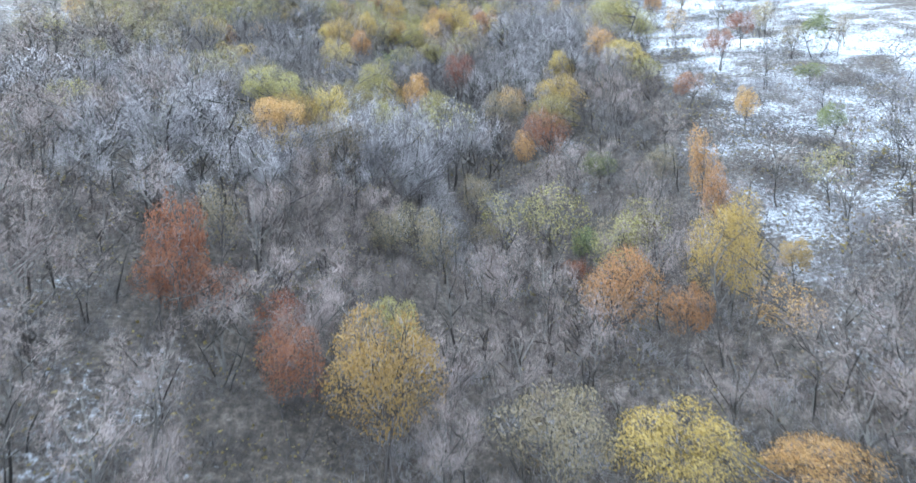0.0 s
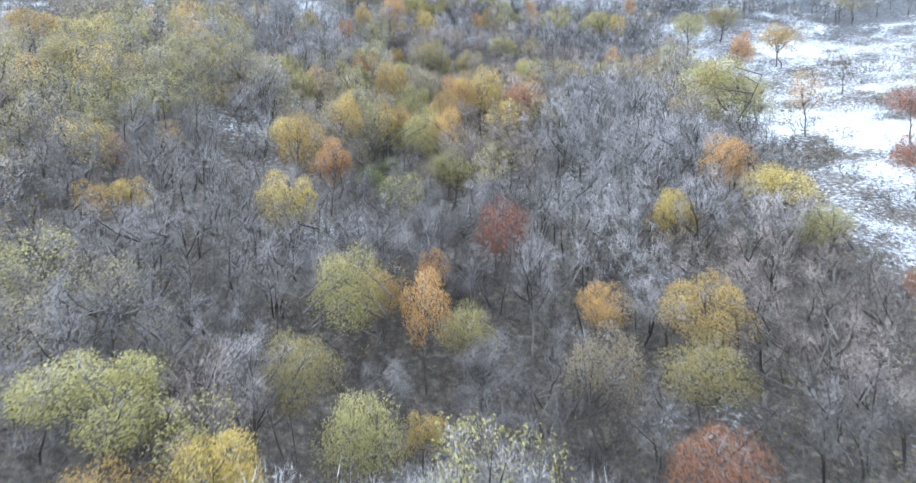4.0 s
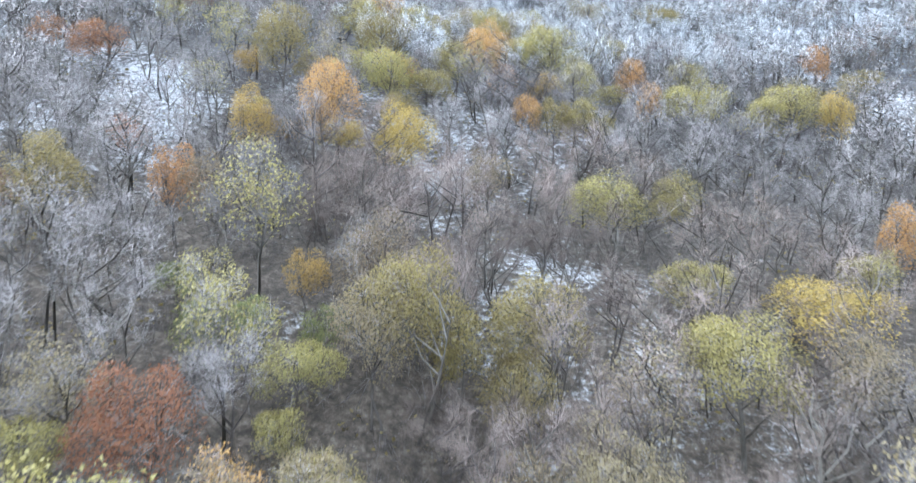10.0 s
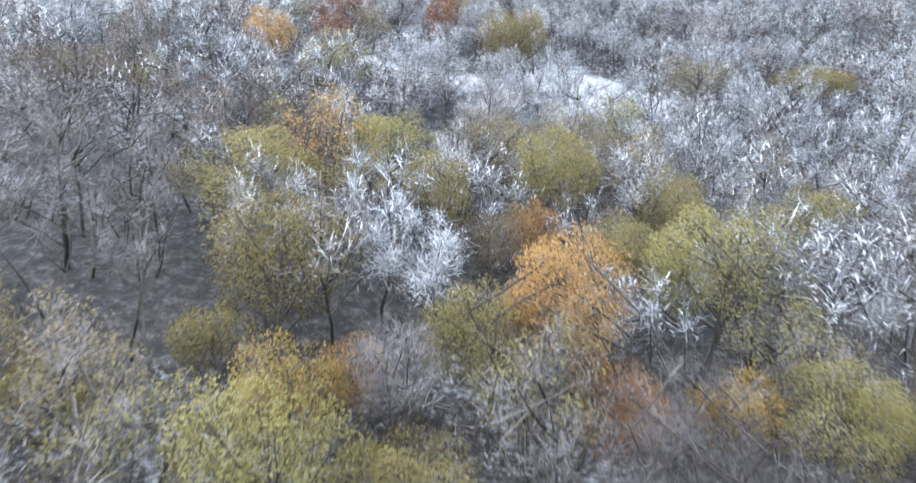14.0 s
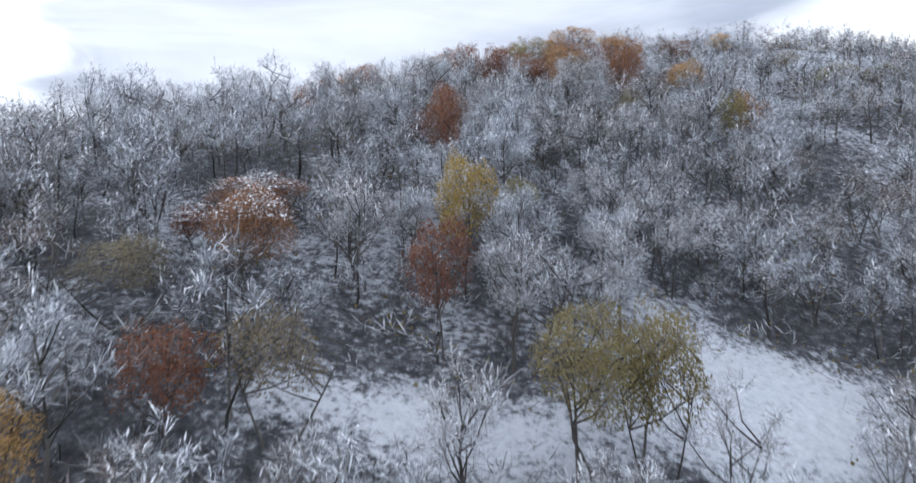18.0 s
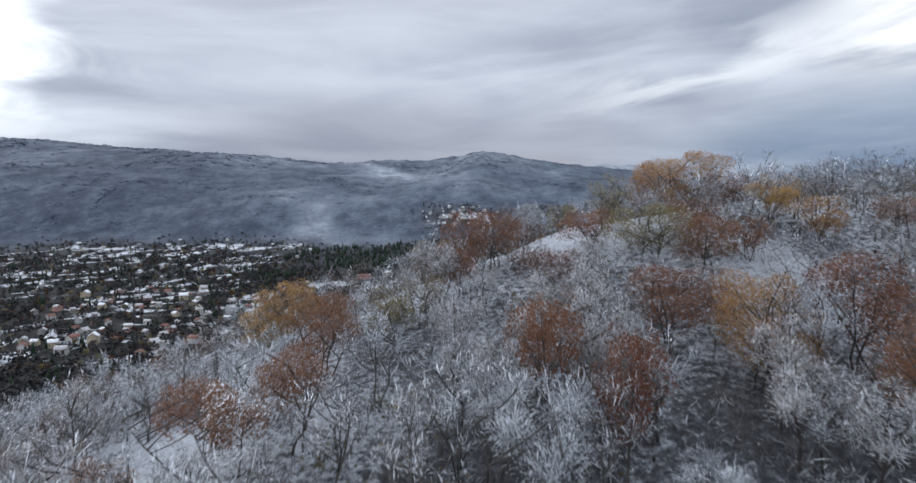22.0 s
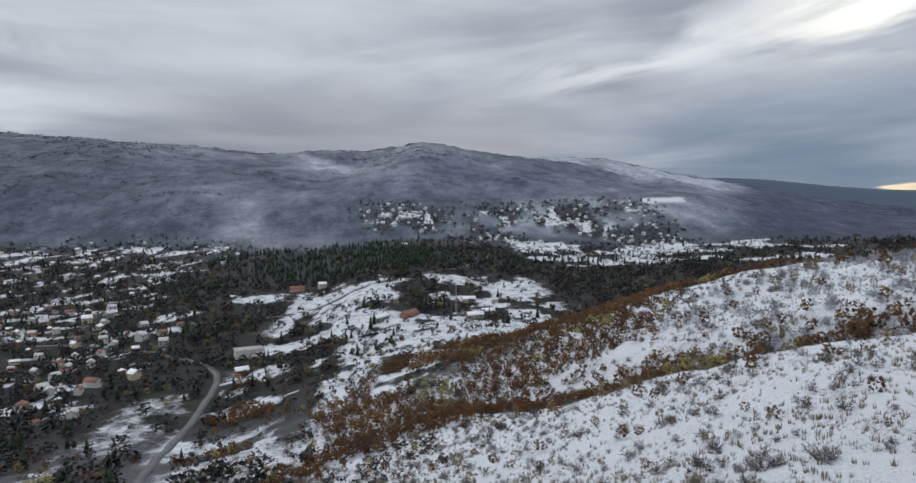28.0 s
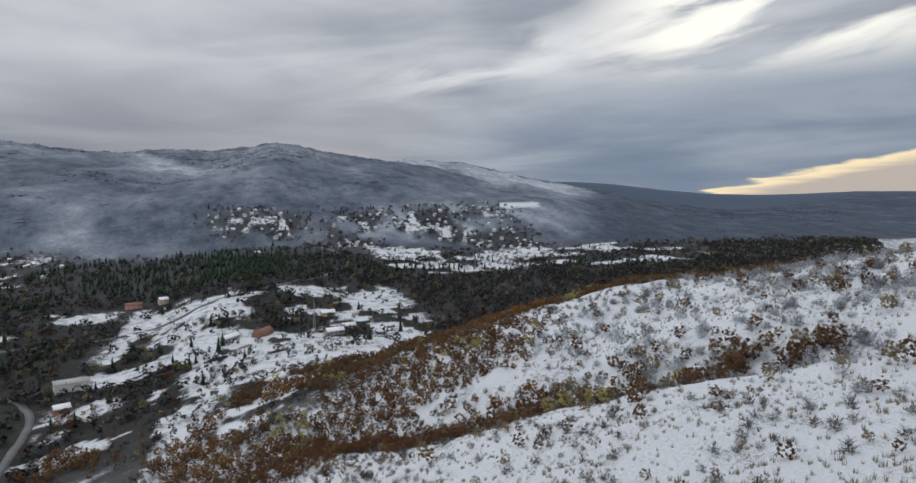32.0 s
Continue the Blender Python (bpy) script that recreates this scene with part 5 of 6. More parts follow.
NAMES = {"": ("bare_shrub", "leafless grey shrub standing in the snow"), "rust": ("rust_shrub", "shrub with rust-brown leaves standing in the snow"),
         "beige": ("withered_shrub", "shrub with pale withered leaves in the snow")}
for i in np.nonzero(nearest)[0]:
    k = ("", "rust", "beige")[kinds[i]]
    base = new(NAMES[k][0])
    base.matrix_basis = Matrix.LocRotScale((cx[i], cy[i], cz[i]), Euler((0, 0, bs.uniform(0, 6.28))), (size[i] * 1.25, size[i] * 1.25, size[i]))
    for nm, me in zip(("branchwork", "crown"), BUSH[k][int(bs.integers(3))]):
        part(nm, me, base)
    tagged(base, NAMES[k][1], "shrub", "shrubs on the snowy spur")


def leaf_clump(seed, n, card, w, h):
    """A far tree or bush: a loose dome of leaf sprays."""
    rb = np.random.default_rng(seed)
    d = rb.normal(size=(n, 3))
    d /= np.linalg.norm(d, axis=1, keepdims=True)
    r = rb.uniform(0.55, 1.0, (n, 1)) ** 0.6
    lump = 1 + 0.25 * np.sin(d[:, :1] * 5 + seed) * np.cos(d[:, 1:2] * 4)
    c = d * r * lump * [w / 2, w / 2, h * 0.38] + [0, 0, h * 0.58]
    return cards(c, card, rb)


CLUMP = [leaf_clump(400 + i, 64, 0.72, 3.6, 4.2) for i in range(5)]
POLE = tubes(np.array([[0, 0, -0.6, 0.1, 0, 2.6, 0.12, 0.07]]), 3)
HAZE = []
for i in range(5):
    rb = np.random.default_rng(430 + i)
    d = rb.normal(size=(110, 3))
    d[:, 2] = np.abs(d[:, 2]) + 0.1
    d /= np.linalg.norm(d, axis=1, keepdims=True)
    foot = np.array([0, 0, 0.6]) + d * [1.5, 1.5, 2.2] * rb.uniform(0.1, 0.85, (110, 1))
    tip = foot + (d * [0.7, 0.7, 0.9] + rb.normal(size=(110, 3)) * 0.45) * rb.uniform(0.5, 1.2, (110, 1))
    HAZE.append(slivers(np.concatenate([foot, tip, np.zeros((110, 2))], 1), 0.13, rb))

scrub = Crowd()
q = ~nearest
for k in range(5):
    for kd in (0, 1, 2):
        s = q & (kinds == kd) & (np.arange(cx.size) % 5 == k)
        m = size[s] * 0.5
        if kd == 0:
            for f_ in (0, 1):
                s2 = s & ((patch > 0.4) == f_)
                scrub.add(HAZE[k], 4 if f_ else 1, cx[s2], cy[s2], cz[s2] - 0.3, size[s2] * 0.5, size[s2] * 0.5, cx[s2] * 3)
        else:
            scrub.add(CLUMP[k], 1 + kd, cx[s], cy[s], cz[s] - 0.2, m * 0.9, m * 0.9, cx[s] * 3)
scrub.make("spur_scrub", [BARK, TWIG_DARK, LEAF["oak"], LEAF["beige"], TWIG_FROST], "scattered bare and rust-brown shrubs on snowy grass", "scrub")

# ---- the rust-brown oak scrub on the flank and behind the snowy spur ----
ox, oy = np.meshgrid(np.arange(-190, 430, 3.4), np.arange(395, 740, 3.4))
ow = np.random.default_rng(501)
ox = ox.ravel() + ow.uniform(-1.6, 1.6, ox.size)
oy = oy.ravel() + ow.uniform(-1.6, 1.6, oy.size)
ok = ow.random(ox.size) < 1.15 * rust_wood(ox, oy)
ox, oy = ox[ok], oy[ok]
oz = height(ox, oy)
os_ = ow.uniform(0.6, 1.25, ox.size)
tone = (fractal(ox, oy, 26, 52, 2) + ow.normal(size=ox.size) * 0.10)
mat = np.where(tone < 0.22, 3, np.where(tone < 0.62, 1, 2))
bare = ow.random(ox.size) < 0.12
big = np.zeros(ox.size, bool)
big[np.argsort(np.hypot(ox - 10, oy - 520) + 60 * ow.random(ox.size))[:170]] = True
OAK = {}
for i in range(4):
    rs2, tk, lb, br, tw = skeleton_of(520 + i, 4.2, 3.8, 7, 3, 2, 2, 0.5)
    wood = wood_mesh("trunk", tk, lb)
    tips = np.concatenate([br[:, 3:6], tw[:, 3:6]])
    for c in ("oak", "russet", "olive"):
        cc = tips[rs2.integers(0, len(tips), 560)] + rs2.normal(size=(560, 3)) * 0.3
        v, f = cards(cc, 0.28, rs2)
        OAK[c, i] = (wood, crown_mesh("crown", v, f, [LEAF[c]]))
for i in np.nonzero(big)[0]:
    c = {1: "oak", 2: "russet", 3: "olive"}[int(mat[i])]
    base = new("scrub_oak")
    base.matrix_basis = Matrix.LocRotScale((ox[i], oy[i], oz[i]), Euler((0, 0, i * 1.3)), (os_[i],) * 3)
    for nm, me in zip(("trunk", "crown"), OAK[c, i % 4]):
        part(nm, me, base)
    tagged(base, {"oak": "low oak with rust-brown leaves on the flank", "russet": "low oak with orange-brown leaves on the flank",
                  "olive": "low tree with dull olive leaves on the flank"}[c], "tree", "scrub oaks")
oaks = Crowd()
for k in range(5):
    pickk = ~big & (np.arange(ox.size) % 5 == k)
    for m in (1, 2, 3):
        s = pickk & (mat == m) & ~bare
        oaks.add(CLUMP[k], m, ox[s], oy[s], oz[s] - 0.3, os_[s], os_[s], ox[s] * 5)
    s = pickk & bare
    oaks.add(HAZE[k], 0, ox[s], oy[s], oz[s] - 0.3, os_[s], os_[s], ox[s] * 5)
oaks.make("oak_scrub", [TWIG_DARK, LEAF["oak"], LEAF["russet"], LEAF["olive"]], "dense rust-brown oak scrub on the slope to the valley", "scrub")



# ---- the valley: road, houses, gardens, woods ----
ASPHALT = plain("wet_road", (0.06, 0.062, 0.066), (0.13, 0.13, 0.135), 0.4, rough=0.6)
PLASTER = [plain(n, a, b, 0.6) for n, a, b in (("white_plaster", (0.55, 0.55, 0.54), (0.72, 0.71, 0.69)), ("grey_plaster", (0.30, 0.30, 0.30), (0.42, 0.41, 0.40)),
                                              ("cream_plaster", (0.50, 0.42, 0.30), (0.62, 0.54, 0.40)), ("pink_plaster", (0.46, 0.26, 0.22), (0.58, 0.36, 0.31)),
                                              ("brick_wall", (0.24, 0.13, 0.09), (0.36, 0.20, 0.14)))]
DUSTED = plain("dusted_snow", (0.30, 0.29, 0.30), (0.72, 0.74, 0.77), 0.6)
TILE = plain("red_roof_tiles", (0.17, 0.085, 0.068), (0.30, 0.15, 0.12), 1.5, relief=0.04)
PANE = plain("dark_window_glass", (0.02, 0.022, 0.026), (0.05, 0.055, 0.06), 0.5, rough=0.15, spec=0.6)
DARKWOOD = plain("dark_wood", (0.05, 0.035, 0.025), (0.11, 0.08, 0.06), 2.0)
NEEDLE = plain("spruce_needles", (0.012, 0.028, 0.018), (0.03, 0.055, 0.032), 0.3, vary=0.3)
DARKTWIG = plain("valley_twigs", (0.020, 0.021, 0.024), (0.054, 0.052, 0.053), 0.05)


def boxes(*items):
    """Axis-aligned boxes (x0, y0, z0, x1, y1, z1) as one list of vertices and triangles."""
    vs, fs = [], []
    for k, (x0, y0, z0, x1, y1, z1) in enumerate(items):
        vs += [(x0, y0, z0), (x1, y0, z0), (x1, y1, z0), (x0, y1, z0), (x0, y0, z1), (x1, y0, z1), (x1, y1, z1), (x0, y1, z1)]
        o = 8 * k
        for a, b, c, d in ((0, 3, 2, 1), (4, 5, 6, 7), (0, 1, 5, 4), (1, 2, 6, 5), (2, 3, 7, 6), (3, 0, 4, 7)):
            fs += [(a + o, b + o, c + o), (a + o, c + o, d + o)]
    return np.array(vs, float), np.array(fs)


def ribbon(name, pts, width, mat, label, lift=0.25, stepm=6.0):
    """A road laid on the ground along a smooth line."""
    p = np.array(pts, float)
    t = np.r_[0, np.cumsum(np.hypot(*np.diff(p, axis=0).T))]
    s = np.arange(0, t[-1], stepm)
    vals = np.stack([spline(t, np.repeat(p[:, k][:, None], len(s), 1), s) for k in (0, 1)], 1)
    d = np.gradient(vals, axis=0)
    nrm = np.stack([-d[:, 1], d[:, 0]], 1) / np.linalg.norm(d, axis=1, keepdims=True)
    zc = height(vals[:, 0], vals[:, 1]) + lift
    row = []
    for side, dz in ((-0.5, -1.5), (-0.5, 0), (0.5, 0), (0.5, -1.5)):
        e = vals + nrm * side * width
        zz = np.maximum(zc, height(e[:, 0], e[:, 1]) + lift * 0.6) + dz
        row.append(np.stack([e[:, 0], e[:, 1], zz], 1))
    v = np.stack(row, 1).reshape(-1, 3)
    k = np.arange(len(s) - 1)[:, None] * 4
    f = np.concatenate([np.concatenate([k + [i, i + 1, i + 5], k + [i, i + 5, i + 4]]) for i in range(3)])
    return tagged(new(name, mesh_from(name, v, f, [mat])), label, "road", kind="structure")


ribbon("road", [(-96, 440), (-106, 507), (-124, 590), (-131, 684), (-137, 748), (-154, 787), (-188, 824), (-257, 864), (-330, 880)], 4.6, ASPHALT, "grey valley road winding past the village")
ribbon("road", [(-210, 935), (-140, 950), (-84, 975), (-40, 1010), (10, 1060), (75, 1139), (120, 1260), (90, 1380)], 6.5, ASPHALT, "narrow wet road between snowy fields")


def house_kind(seed, w, d, h, far=False, flat=False, bare=None):
    """Meshes of a house: walls, roof, snow on it, chimney, door, windows (as pairs of a name and a mesh)."""
    rh = random.Random(seed)
    wall = PLASTER[seed % len(PLASTER)]
    rise = 0.15 if flat else d * rh.uniform(0.24, 0.36)
    x, y = w / 2, d / 2
    v = [(-x, -y, -2), (x, -y, -2), (x, y, -2), (-x, y, -2), (-x, -y, h), (x, -y, h), (x, y, h), (-x, y, h), (-x, 0, h + rise), (x, 0, h + rise)]
    f = [(0, 1, 5), (0, 5, 4), (2, 3, 7), (2, 7, 6), (1, 2, 6), (1, 6, 5), (3, 0, 4), (3, 4, 7), (5, 6, 9), (7, 4, 8)]
    parts = [("wall", mesh_from("wall", v, f, [wall]))]

    def slab(lo, hi, over, mat, name):
        xs, ys = x + over, y + over
        drop = rise * over / y
        vv = [(-xs, -ys, h + lo - drop), (xs, -ys, h + lo - drop), (xs, 0, h + rise + lo), (-xs, 0, h + rise + lo), (xs, ys, h + lo - drop), (-xs, ys, h + lo - drop)]
        vv += [(a, b, c + hi - lo) for a, b, c in vv]
        ff = [(0, 3, 2, 1), (3, 5, 4, 2), (6, 7, 8, 9), (9, 8, 10, 11), (0, 1, 7, 6), (4, 5, 11, 10), (1, 2, 8, 7), (2, 4, 10, 8), (3, 0, 6, 9), (5, 3, 9, 11)]
        return name, mesh_from(name, vv, ff, [mat])

    parts.append(slab(0.02, 0.22, 0.55, TILE if not flat else PLASTER[1], "roof"))
    if not (seed % 4 == 1 if bare is None else bare):
        parts.append(slab(0.225, 0.40, 0.42 if seed % 3 else 0.2, SNOW if seed % 3 else DUSTED, "roof_snow"))
    if not flat:
        v, f = boxes((x * 0.3, -0.35, h + rise * 0.5, x * 0.3 + 0.6, 0.3, h + rise + 0.9), (x * 0.3 - 0.07, -0.42, h + rise + 0.9, x * 0.3 + 0.67, 0.37, h + rise + 1.02))
        parts.append(("chimney", mesh_from("chimney", v, f, [PLASTER[4]])))
    if not far:
        v, f = boxes((-0.5, -y - 0.06, 0.0, 0.5, -y + 0.02, 2.05))
        parts.append(("door", mesh_from("door", v, f, [DARKWOOD])))
    floors = [1.0] + ([3.8] if h > 5 else [])
    for z in floors:
        for k, wx in enumerate((-x * 0.55, x * 0.55)):
            v, f = boxes((wx - 0.7, -y - 0.04, z, wx + 0.7, -y + 0.03, z + 1.35))
            parts.append(("window", mesh_from("window", v, f, [PANE])))
        if not far:
            v, f = boxes((x - 0.03, -0.7, z, x + 0.04, 0.7, z + 1.35))
            parts.append(("window", mesh_from("window", v, f, [PANE])))
    return parts


NEAR_HOUSE = [house_kind(i, *dims) for i, dims in enumerate([(11, 9, 5.6), (9, 8, 3.2), (12, 10, 6.0), (10, 8.5, 5.4), (8, 7, 3.0), (13, 9, 5.8), (9.5, 9.5, 5.5), (14, 8, 3.4)])]
FAR_HOUSE = [house_kind((0, 1, 5, 10)[i], *dims, far=True, bare=False) for i, dims in enumerate([(11, 9, 5.4), (9, 8, 3.2), (12, 10, 5.8), (14, 9, 3.4)])]
LOOK = ["white", "grey", "cream-coloured", "pink", "brick"]


def put_house(parts, x, y, turn, label, s=1.0):
    base = new("house")
    base.matrix_basis = Matrix.LocRotScale((x, y, float(height(x, y)[0]) + 0.2), Euler((0, 0, turn)), (s, s, s))
    for nm, me in parts:
        part(nm, me, base)
    return tagged(base, label, "house", "houses of the village")


vh = random.Random(610)
built = []


def settle(n, x0, x1, y0, y1, gap, far):
    made, tries = 0, 0
    while made < n and tries < n * 40:
        tries += 1
        x, y = vh.uniform(x0, x1), vh.uniform(y0, y1)
        if vh.random() > float(village(np.array([x]), np.array([y]))[0]) or any((x - a) ** 2 + (y - b) ** 2 < gap * gap for a, b in built):
            continue
        lanes = fractal(np.array([x]), np.array([y]), 80, 77, 2)[0]
        if lanes < 0.34:
            continue
        k = vh.randrange(len(FAR_HOUSE if far else NEAR_HOUSE))
        tone = LOOK[((0, 1, 5, 10)[k] if far else k) % 5]
        put_house((FAR_HOUSE if far else NEAR_HOUSE)[k], x, y, vh.choice((0.3, 1.87, 0.9, 2.5)) + vh.gauss(0, 0.3),
                  tone + " walled house with a snow-covered gable roof" + (" across the valley" if far else " among gardens"), vh.uniform(0.36, 0.6) if far else vh.uniform(0.5, 0.82))
        built.append((x, y))
        made += 1


settle(88, -440, -195, 680, 1005, 15, False)
settle(55, -720, -250, 985, 1430, 23, True)
settle(42, -85, 95, 1325, 1580, 13, True)
settle(92, 105, 480, 1340, 1610, 13, True)


def barn(x, y, w, d, h, turn, wall, roofed, label):
    parts = house_kind(2, w, d, h)
    base = new("barn")
    base.matrix_basis = Matrix.LocRotScale((x, y, float(height(x, y)[0]) + 0.3), Euler((0, 0, turn)), (0.66, 0.66, 0.75))
    for nm, me in parts:
        if nm == "roof_snow" and roofed:
            continue
        if nm in ("wall",):
            me.materials[0] = wall
        part(nm, me, base)
    built.append((x, y))
    return tagged(base, label, "barn", "farm buildings")


barn(-6, 852, 30, 11, 3.6, 1.0, PLASTER[4], True, "long farm barn with a red tiled roof")
barn(-30, 845, 28, 8, 3.0, 1.0, PLASTER[1], False, "long low farm shed under snow")
barn(48, 838, 22, 9, 3.2, 0.3, PLASTER[1], False, "grey farm shed with a snowy roof")
barn(62, 862, 18, 8, 3.2, 0.3, PLASTER[1], False, "grey farm shed with a snowy roof")
barn(52, 925, 20, 9, 4.0, 0.2, PLASTER[2], False, "cream farm building in the snowy field")
barn(-123, 757, 14, 8, 3.2, 0.5, PLASTER[4], False, "orange brick building beside the road")
barn(-132, 1075, 24, 9, 4.5, 0.2, PLASTER[3], True, "pink building with a red roof at the village edge")
barn(-104, 1082, 14, 9, 5.5, 0.4, PLASTER[2], False, "cream house at the edge of the fields")
depot = new("white_depot")
depot.matrix_basis = pose(-128, 803, float(height(-128, 803)[0]) + 0.3, 0, 0, 20)
for nm, me in house_kind(5, 20, 13, 5.0, flat=True):
    part(nm, me, depot)
tagged(depot, "white flat-roofed depot beside the valley road", "building")
built.append((-128, 803))

# a slim lattice mast in the fields
mast = new("mast")
mast.matrix_basis = pose(33, 845, float(height(33, 845)[0]))
legs = [[sx2 * 0.9, sy2 * 0.9, -0.5, sx2 * 0.12, sy2 * 0.12, 27, 0.12, 0.07] for sx2 in (-1, 1) for sy2 in (-1, 1)]
for leg in legs:
    v, f = tubes(np.array([leg]), 4)
    part("leg", mesh_from("leg", v, f, [PLASTER[1]]), mast)
lat = []
for k in range(12):
    z0, z1 = k * 2.2, k * 2.2 + 2.2
    a, b = 0.9 - 0.78 * z0 / 27, 0.9 - 0.78 * z1 / 27
    lat += [[-a, -a, z0, b, -b, z1, 0.04, 0.04], [a, a, z0, -b, b, z1, 0.04, 0.04], [-a, a, z0, -b, -b, z1, 0.04, 0.04], [a, -a, z0, b, b, z1, 0.04, 0.04]]
v, f = tubes(np.array(lat), 3)
part("lattice", mesh_from("lattice", v, f, [PLASTER[1]]), mast)
tagged(mast, "slim grey lattice mast standing in a snowy field", "mast")

# woods and gardens of the valley floor
vt = np.random.default_rng(701)
n = 86000
tx, ty = vt.uniform(-900, 1150, n), vt.uniform(455, 1620, n)
ok = (tx < 60 - (600 - ty) * 0.9) | (ty > 700)
ok &= (tx > -0.78 * (ty - 250) - 50) & (tx < 1.05 * (ty - 250) + 40)
ok &= ~((ty < 760) & (tx > -20)) & ~((ty < 700) & (tx > -110) & ((tx > -50) | (ty > 560) | (vt.random(n) < 0.4)))
dens = 0.62 - 0.50 * fields(tx, ty) - (0.10 + 0.34 * smooth(1250, 1330, ty)) * village(tx, ty)
dens = np.where(fields(tx, ty) > 0.5, 0.13, dens) * np.maximum(smooth(1400, 1280, ty), village(tx, ty))
ok &= vt.random(n) < dens * (0.35 + 1.1 * fractal(tx, ty, 60, 88, 3))
on_road = np.abs(tx - np.interp(ty, [440, 507, 590, 684, 748], [-96, -106, -124, -131, -137])) < np.where(ty < 770, 7, 0)
ok &= ~on_road
tx, ty = tx[ok], ty[ok]
d2 = np.full(tx.size, 1e9)
for a, b in built:
    d2 = np.minimum(d2, (tx - a) ** 2 + (ty - b) ** 2)
ok = d2 > np.where(ty > 1250, 22, 36)
tx, ty = tx[ok], ty[ok]
tz = height(tx, ty)
pine = np.maximum(box(tx, ty, -300, 40, 1090, 1340, 40) * 0.92, np.maximum(box(tx, ty, 20, 560, 1120, 1220, 40) * 0.5, 0.07))
pine = np.maximum(pine, 0.35 * box(tx, ty, -230, -170, 850, 960, 30))
is_pine = vt.random(tx.size) < pine * smooth(0.25, 0.5, fractal(tx, ty, 90, 19, 2))
ts = vt.uniform(0.8, 1.6, tx.size)
hue = vt.random(tx.size)


def spruce(seed):
    rb = np.random.default_rng(seed)
    segs, vs, fs, off = 6, [], [], 0
    for k in range(segs):
        z0, z1, r = 0.6 + k * 0.85, 0.6 + k * 0.85 + 1.5, 1.45 * (1 - k / (segs + 0.4))
        a = np.arange(7) * 6.283 / 7 + rb.uniform(0, 1)
        ring = np.stack([np.cos(a) * r * rb.uniform(0.75, 1.15, 7), np.sin(a) * r * rb.uniform(0.75, 1.15, 7), np.full(7, z0) + rb.uniform(-0.15, 0.15, 7)], 1)
        vs.append(np.concatenate([ring, [[0, 0, z1]]]))
        i = np.arange(7)
        fs.append(np.stack([i, (i + 1) % 7, np.full(7, 7)], 1) + off)
        off += 8
    return np.concatenate(vs), np.concatenate(fs)


SPRUCE = [spruce(i) for i in range(4)]
THICK = [leaf_clump(450 + i, 17, 1.35, 3.8, 4.4) for i in range(5)]
valley = Crowd()
for k in range(5):
    s0 = np.arange(tx.size) % 5 == k
    s = s0 & is_pine
    valley.add(SPRUCE[k % 4], 1, tx[s], ty[s], tz[s] - 0.3, ts[s] * 1.1, ts[s] * 1.25, tx[s])
    s = s0 & ~is_pine & (hue < 0.80)
    valley.add(THICK[k], 0, tx[s], ty[s], tz[s] - 0.5, ts[s] * 1.15, ts[s], tx[s])
    for m, (lo, hi) in enumerate(((0.80, 0.90), (0.90, 0.97), (0.97, 1.0))):
        s = s0 & ~is_pine & (hue >= lo) & (hue < hi)
        valley.add(CLUMP[k], 2 + m, tx[s], ty[s], tz[s] - 0.3, ts[s] * 0.9, ts[s] * 0.9, tx[s])
valley.make("valley_woods", [DARKTWIG, NEEDLE, LEAF["oak"], LEAF["olive"], LEAF["russet"]], "dark leafless woods and conifers between the fields and houses", "wood")


# hedges and thorn bushes on the snowy flank above the road
fb = np.random.default_rng(731)
n = 4200
ex, ey = fb.uniform(-140, 70, n), fb.uniform(468, 800, n)
ok = (fb.random(n) < 0.12 + 0.4 * ((ex < -50) & (ey < 600)) + 0.75 * smooth(0.5, 0.62, fractal(ex, ey * 0.8, 26, 58, 3))) & (np.abs(ex + 112 + 0.1 * (ey - 500)) > 9) & (rust_wood(ex, ey) < 0.6)
ok &= ~((ex > 0) & (ey < 560)) & (np.abs(ex + 131) > 8)
ex, ey = ex[ok], ey[ok]
ez = height(ex, ey)
es = fb.uniform(0.35, 0.85, ex.size)
hedge = Crowd()
eh = fb.random(ex.size)
for k in range(5):
    s0 = np.arange(ex.size) % 5 == k
    for m, (lo, hi) in enumerate(((0, 0.72), (0.72, 0.9), (0.9, 1.0))):
        s = s0 & (eh >= lo) & (eh < hi)
        hedge.add(THICK[k], m, ex[s], ey[s], ez[s] - 0.3, es[s], es[s] * 0.85, ex[s] * 4)
hedge.make("thorn_bushes", [DARKTWIG, LEAF["oak"], LEAF["olive"]], "dark thorn bushes and hedges on the snowy flank", "scrub")


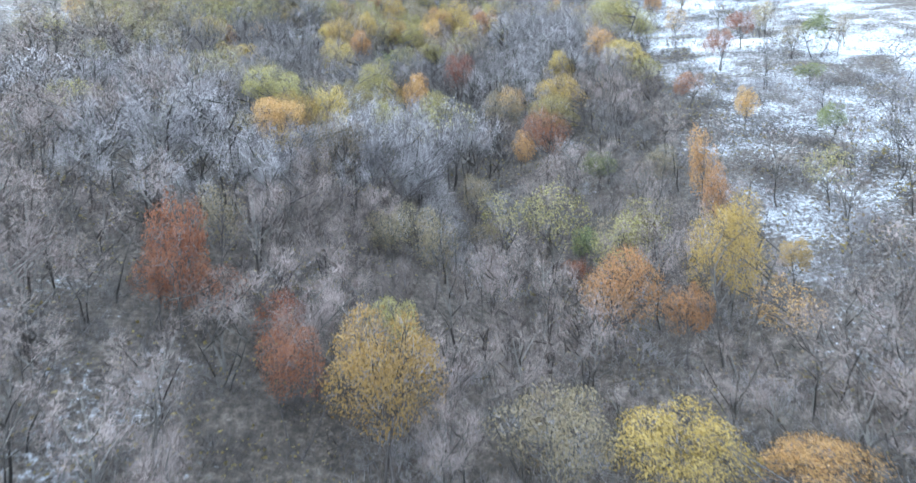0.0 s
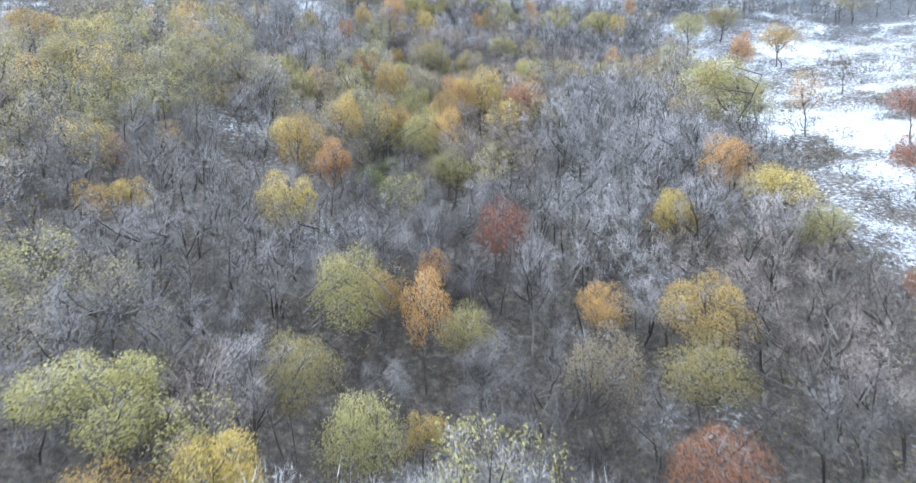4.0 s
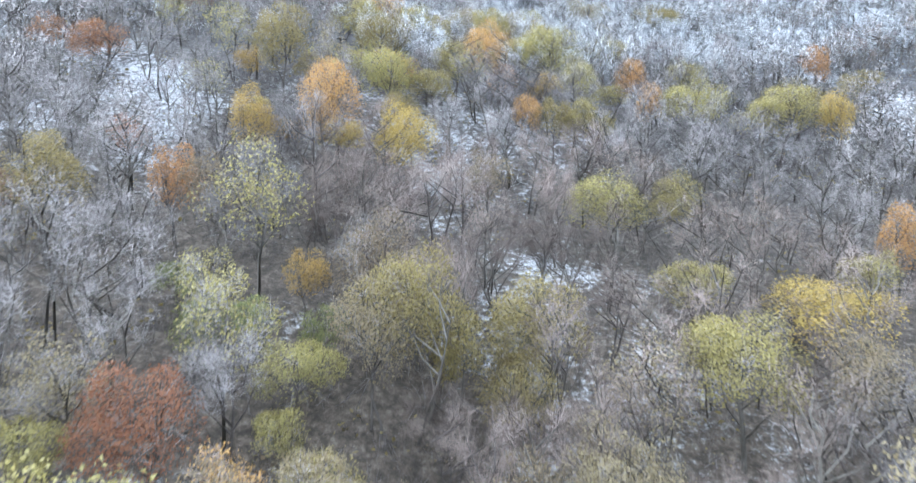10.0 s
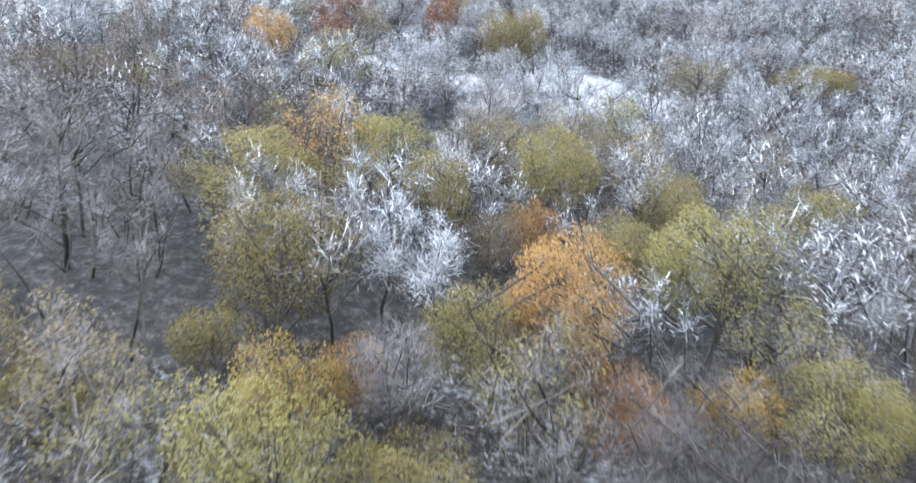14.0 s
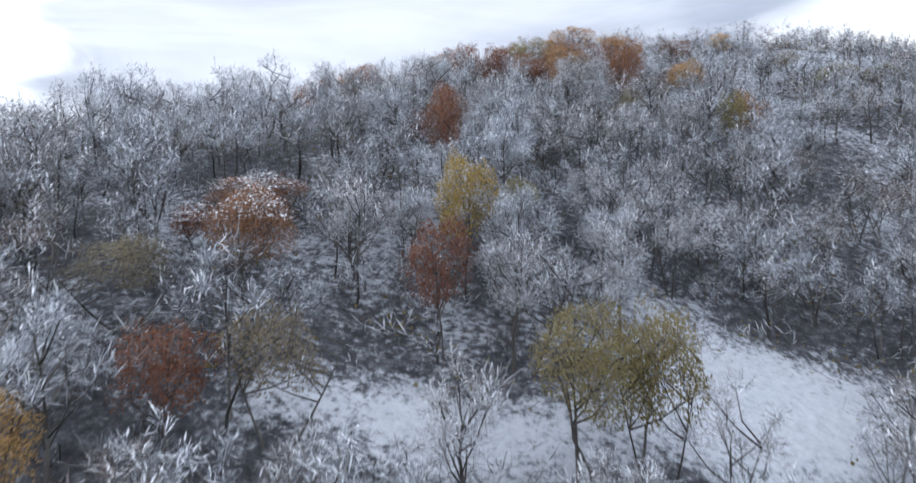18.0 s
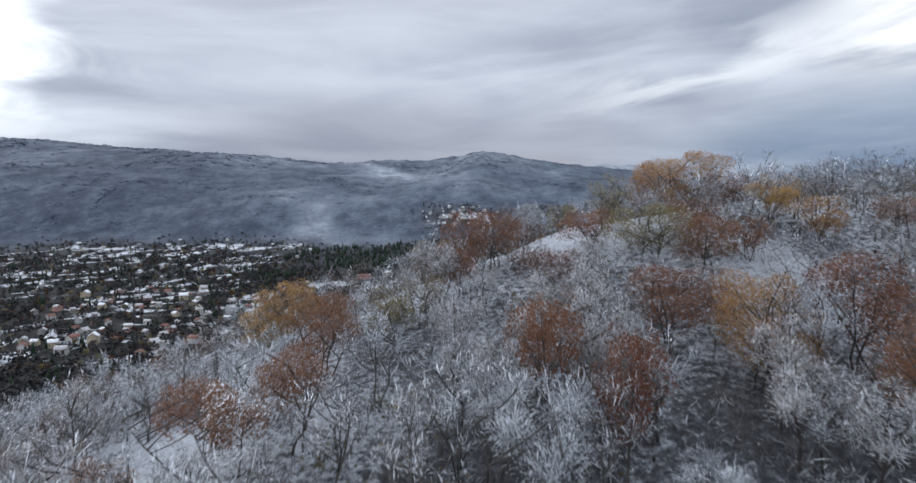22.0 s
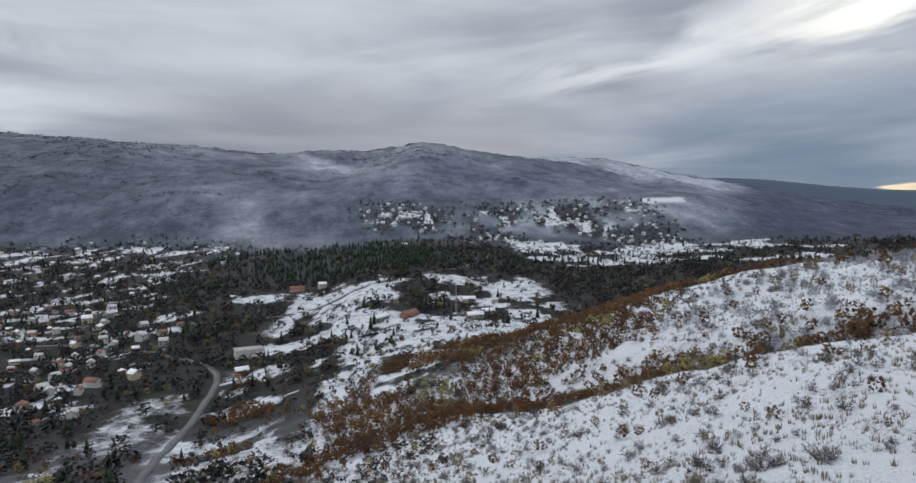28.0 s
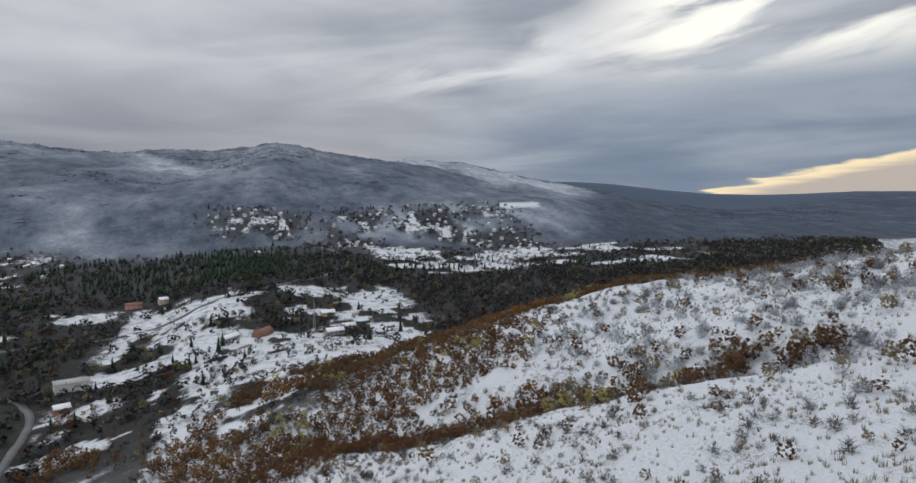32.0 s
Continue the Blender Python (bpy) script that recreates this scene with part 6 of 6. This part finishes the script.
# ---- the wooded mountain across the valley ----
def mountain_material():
    m, n, l, b = shader("hazy_frosted_woods", 0.9, 0.1)
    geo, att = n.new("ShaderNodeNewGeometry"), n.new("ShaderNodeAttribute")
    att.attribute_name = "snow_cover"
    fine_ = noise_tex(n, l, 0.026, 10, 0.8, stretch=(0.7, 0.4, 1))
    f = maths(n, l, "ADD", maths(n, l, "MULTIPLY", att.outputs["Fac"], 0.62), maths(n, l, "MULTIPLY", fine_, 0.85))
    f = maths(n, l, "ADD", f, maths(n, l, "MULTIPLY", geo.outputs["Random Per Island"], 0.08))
    # frost tones that carry the painted haze blue, as on the ground
    l.new(ramp(n, l, f, *HAZY_FROST_RAMP), b.inputs["Base Color"])
    return m


mt = np.random.default_rng(801)
n = 42000
my = 1300 + 1620 * mt.random(n) ** 0.85
mx = (my - 285) * mt.uniform(-0.80, 1.05, n)
ok = (village(mx, my) < 0.3) & (fields(mx, my) < 0.3) & (mt.random(n) < 0.95 - 0.5 * smooth(0.5, 0.62, fractal(mx, my * 0.6, 240, 91, 3)))
mx, my = mx[ok], my[ok]
mz = height(mx, my)
dome_v = np.array([(1, 0, 0), (0.3, 0.95, 0), (-0.8, 0.6, 0), (-0.8, -0.6, 0), (0.3, -0.95, 0), (0.1, 0.05, 1.25), (0.75, 0.5, 0.6), (-0.6, 0.4, 0.7), (-0.1, -0.8, 0.65)], float)
dome_f = np.array([(0, 1, 6), (1, 7, 6), (1, 2, 7), (2, 3, 7), (3, 8, 7), (3, 4, 8), (4, 0, 8), (0, 6, 8), (6, 7, 5), (7, 8, 5), (8, 6, 5)])
ms = mt.uniform(3.2, 6.0, mx.size) * (0.8 + 0.3 * (my - 1440) / 1330)
hills = Crowd()
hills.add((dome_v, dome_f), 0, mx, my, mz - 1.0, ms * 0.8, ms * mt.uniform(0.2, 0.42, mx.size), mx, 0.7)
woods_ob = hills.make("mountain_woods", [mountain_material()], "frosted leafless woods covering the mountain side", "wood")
at = woods_ob.data.attributes.new("snow_cover", "FLOAT", "POINT")
at.data.foreach_set("value", np.repeat(snow_cover(mx, my, mz), len(dome_v)).astype(np.float32))

# ---- dry grass through the snow of the nearer spur ----
gt = np.random.default_rng(901)
n = 16000
fx = gt.uniform(-30, 175, n)
fy = 318 + 210 * gt.random(n) ** 1.4
ok = (open_snow(fx, fy) > 0.3) & (gt.random(n) < 0.25 + 1.1 * smooth(0.42, 0.6, fractal(fx, fy, 14, 93, 3)))
fx, fy = fx[ok], fy[ok]
fz = height(fx, fy)
TUFT = []
for i in range(4):
    rb = np.random.default_rng(910 + i)
    a = rb.uniform(0, 6.28, 9)
    foot = np.stack([np.cos(a) * 0.12, np.sin(a) * 0.12, np.full(9, -0.2)], 1)
    tip = np.stack([np.cos(a) * rb.uniform(0.1, 0.45, 9), np.sin(a) * rb.uniform(0.1, 0.45, 9), rb.uniform(0.3, 0.75, 9)], 1)
    TUFT.append(slivers(np.concatenate([foot, tip, np.zeros((9, 2))], 1), 0.13, rb))
STRAW = plain("dry_grass", (0.16, 0.13, 0.09), (0.34, 0.29, 0.22), 0.3)
grass = Crowd()
fs_ = gt.uniform(0.7, 1.6, fx.size)
for k in range(4):
    s = np.arange(fx.size) % 4 == k
    grass.add(TUFT[k], 0, fx[s], fy[s], fz[s], fs_[s], fs_[s], fx[s] * 9)
grass.make("dry_grass", [STRAW], "tufts of dry grass sticking out of the snow", "grass")
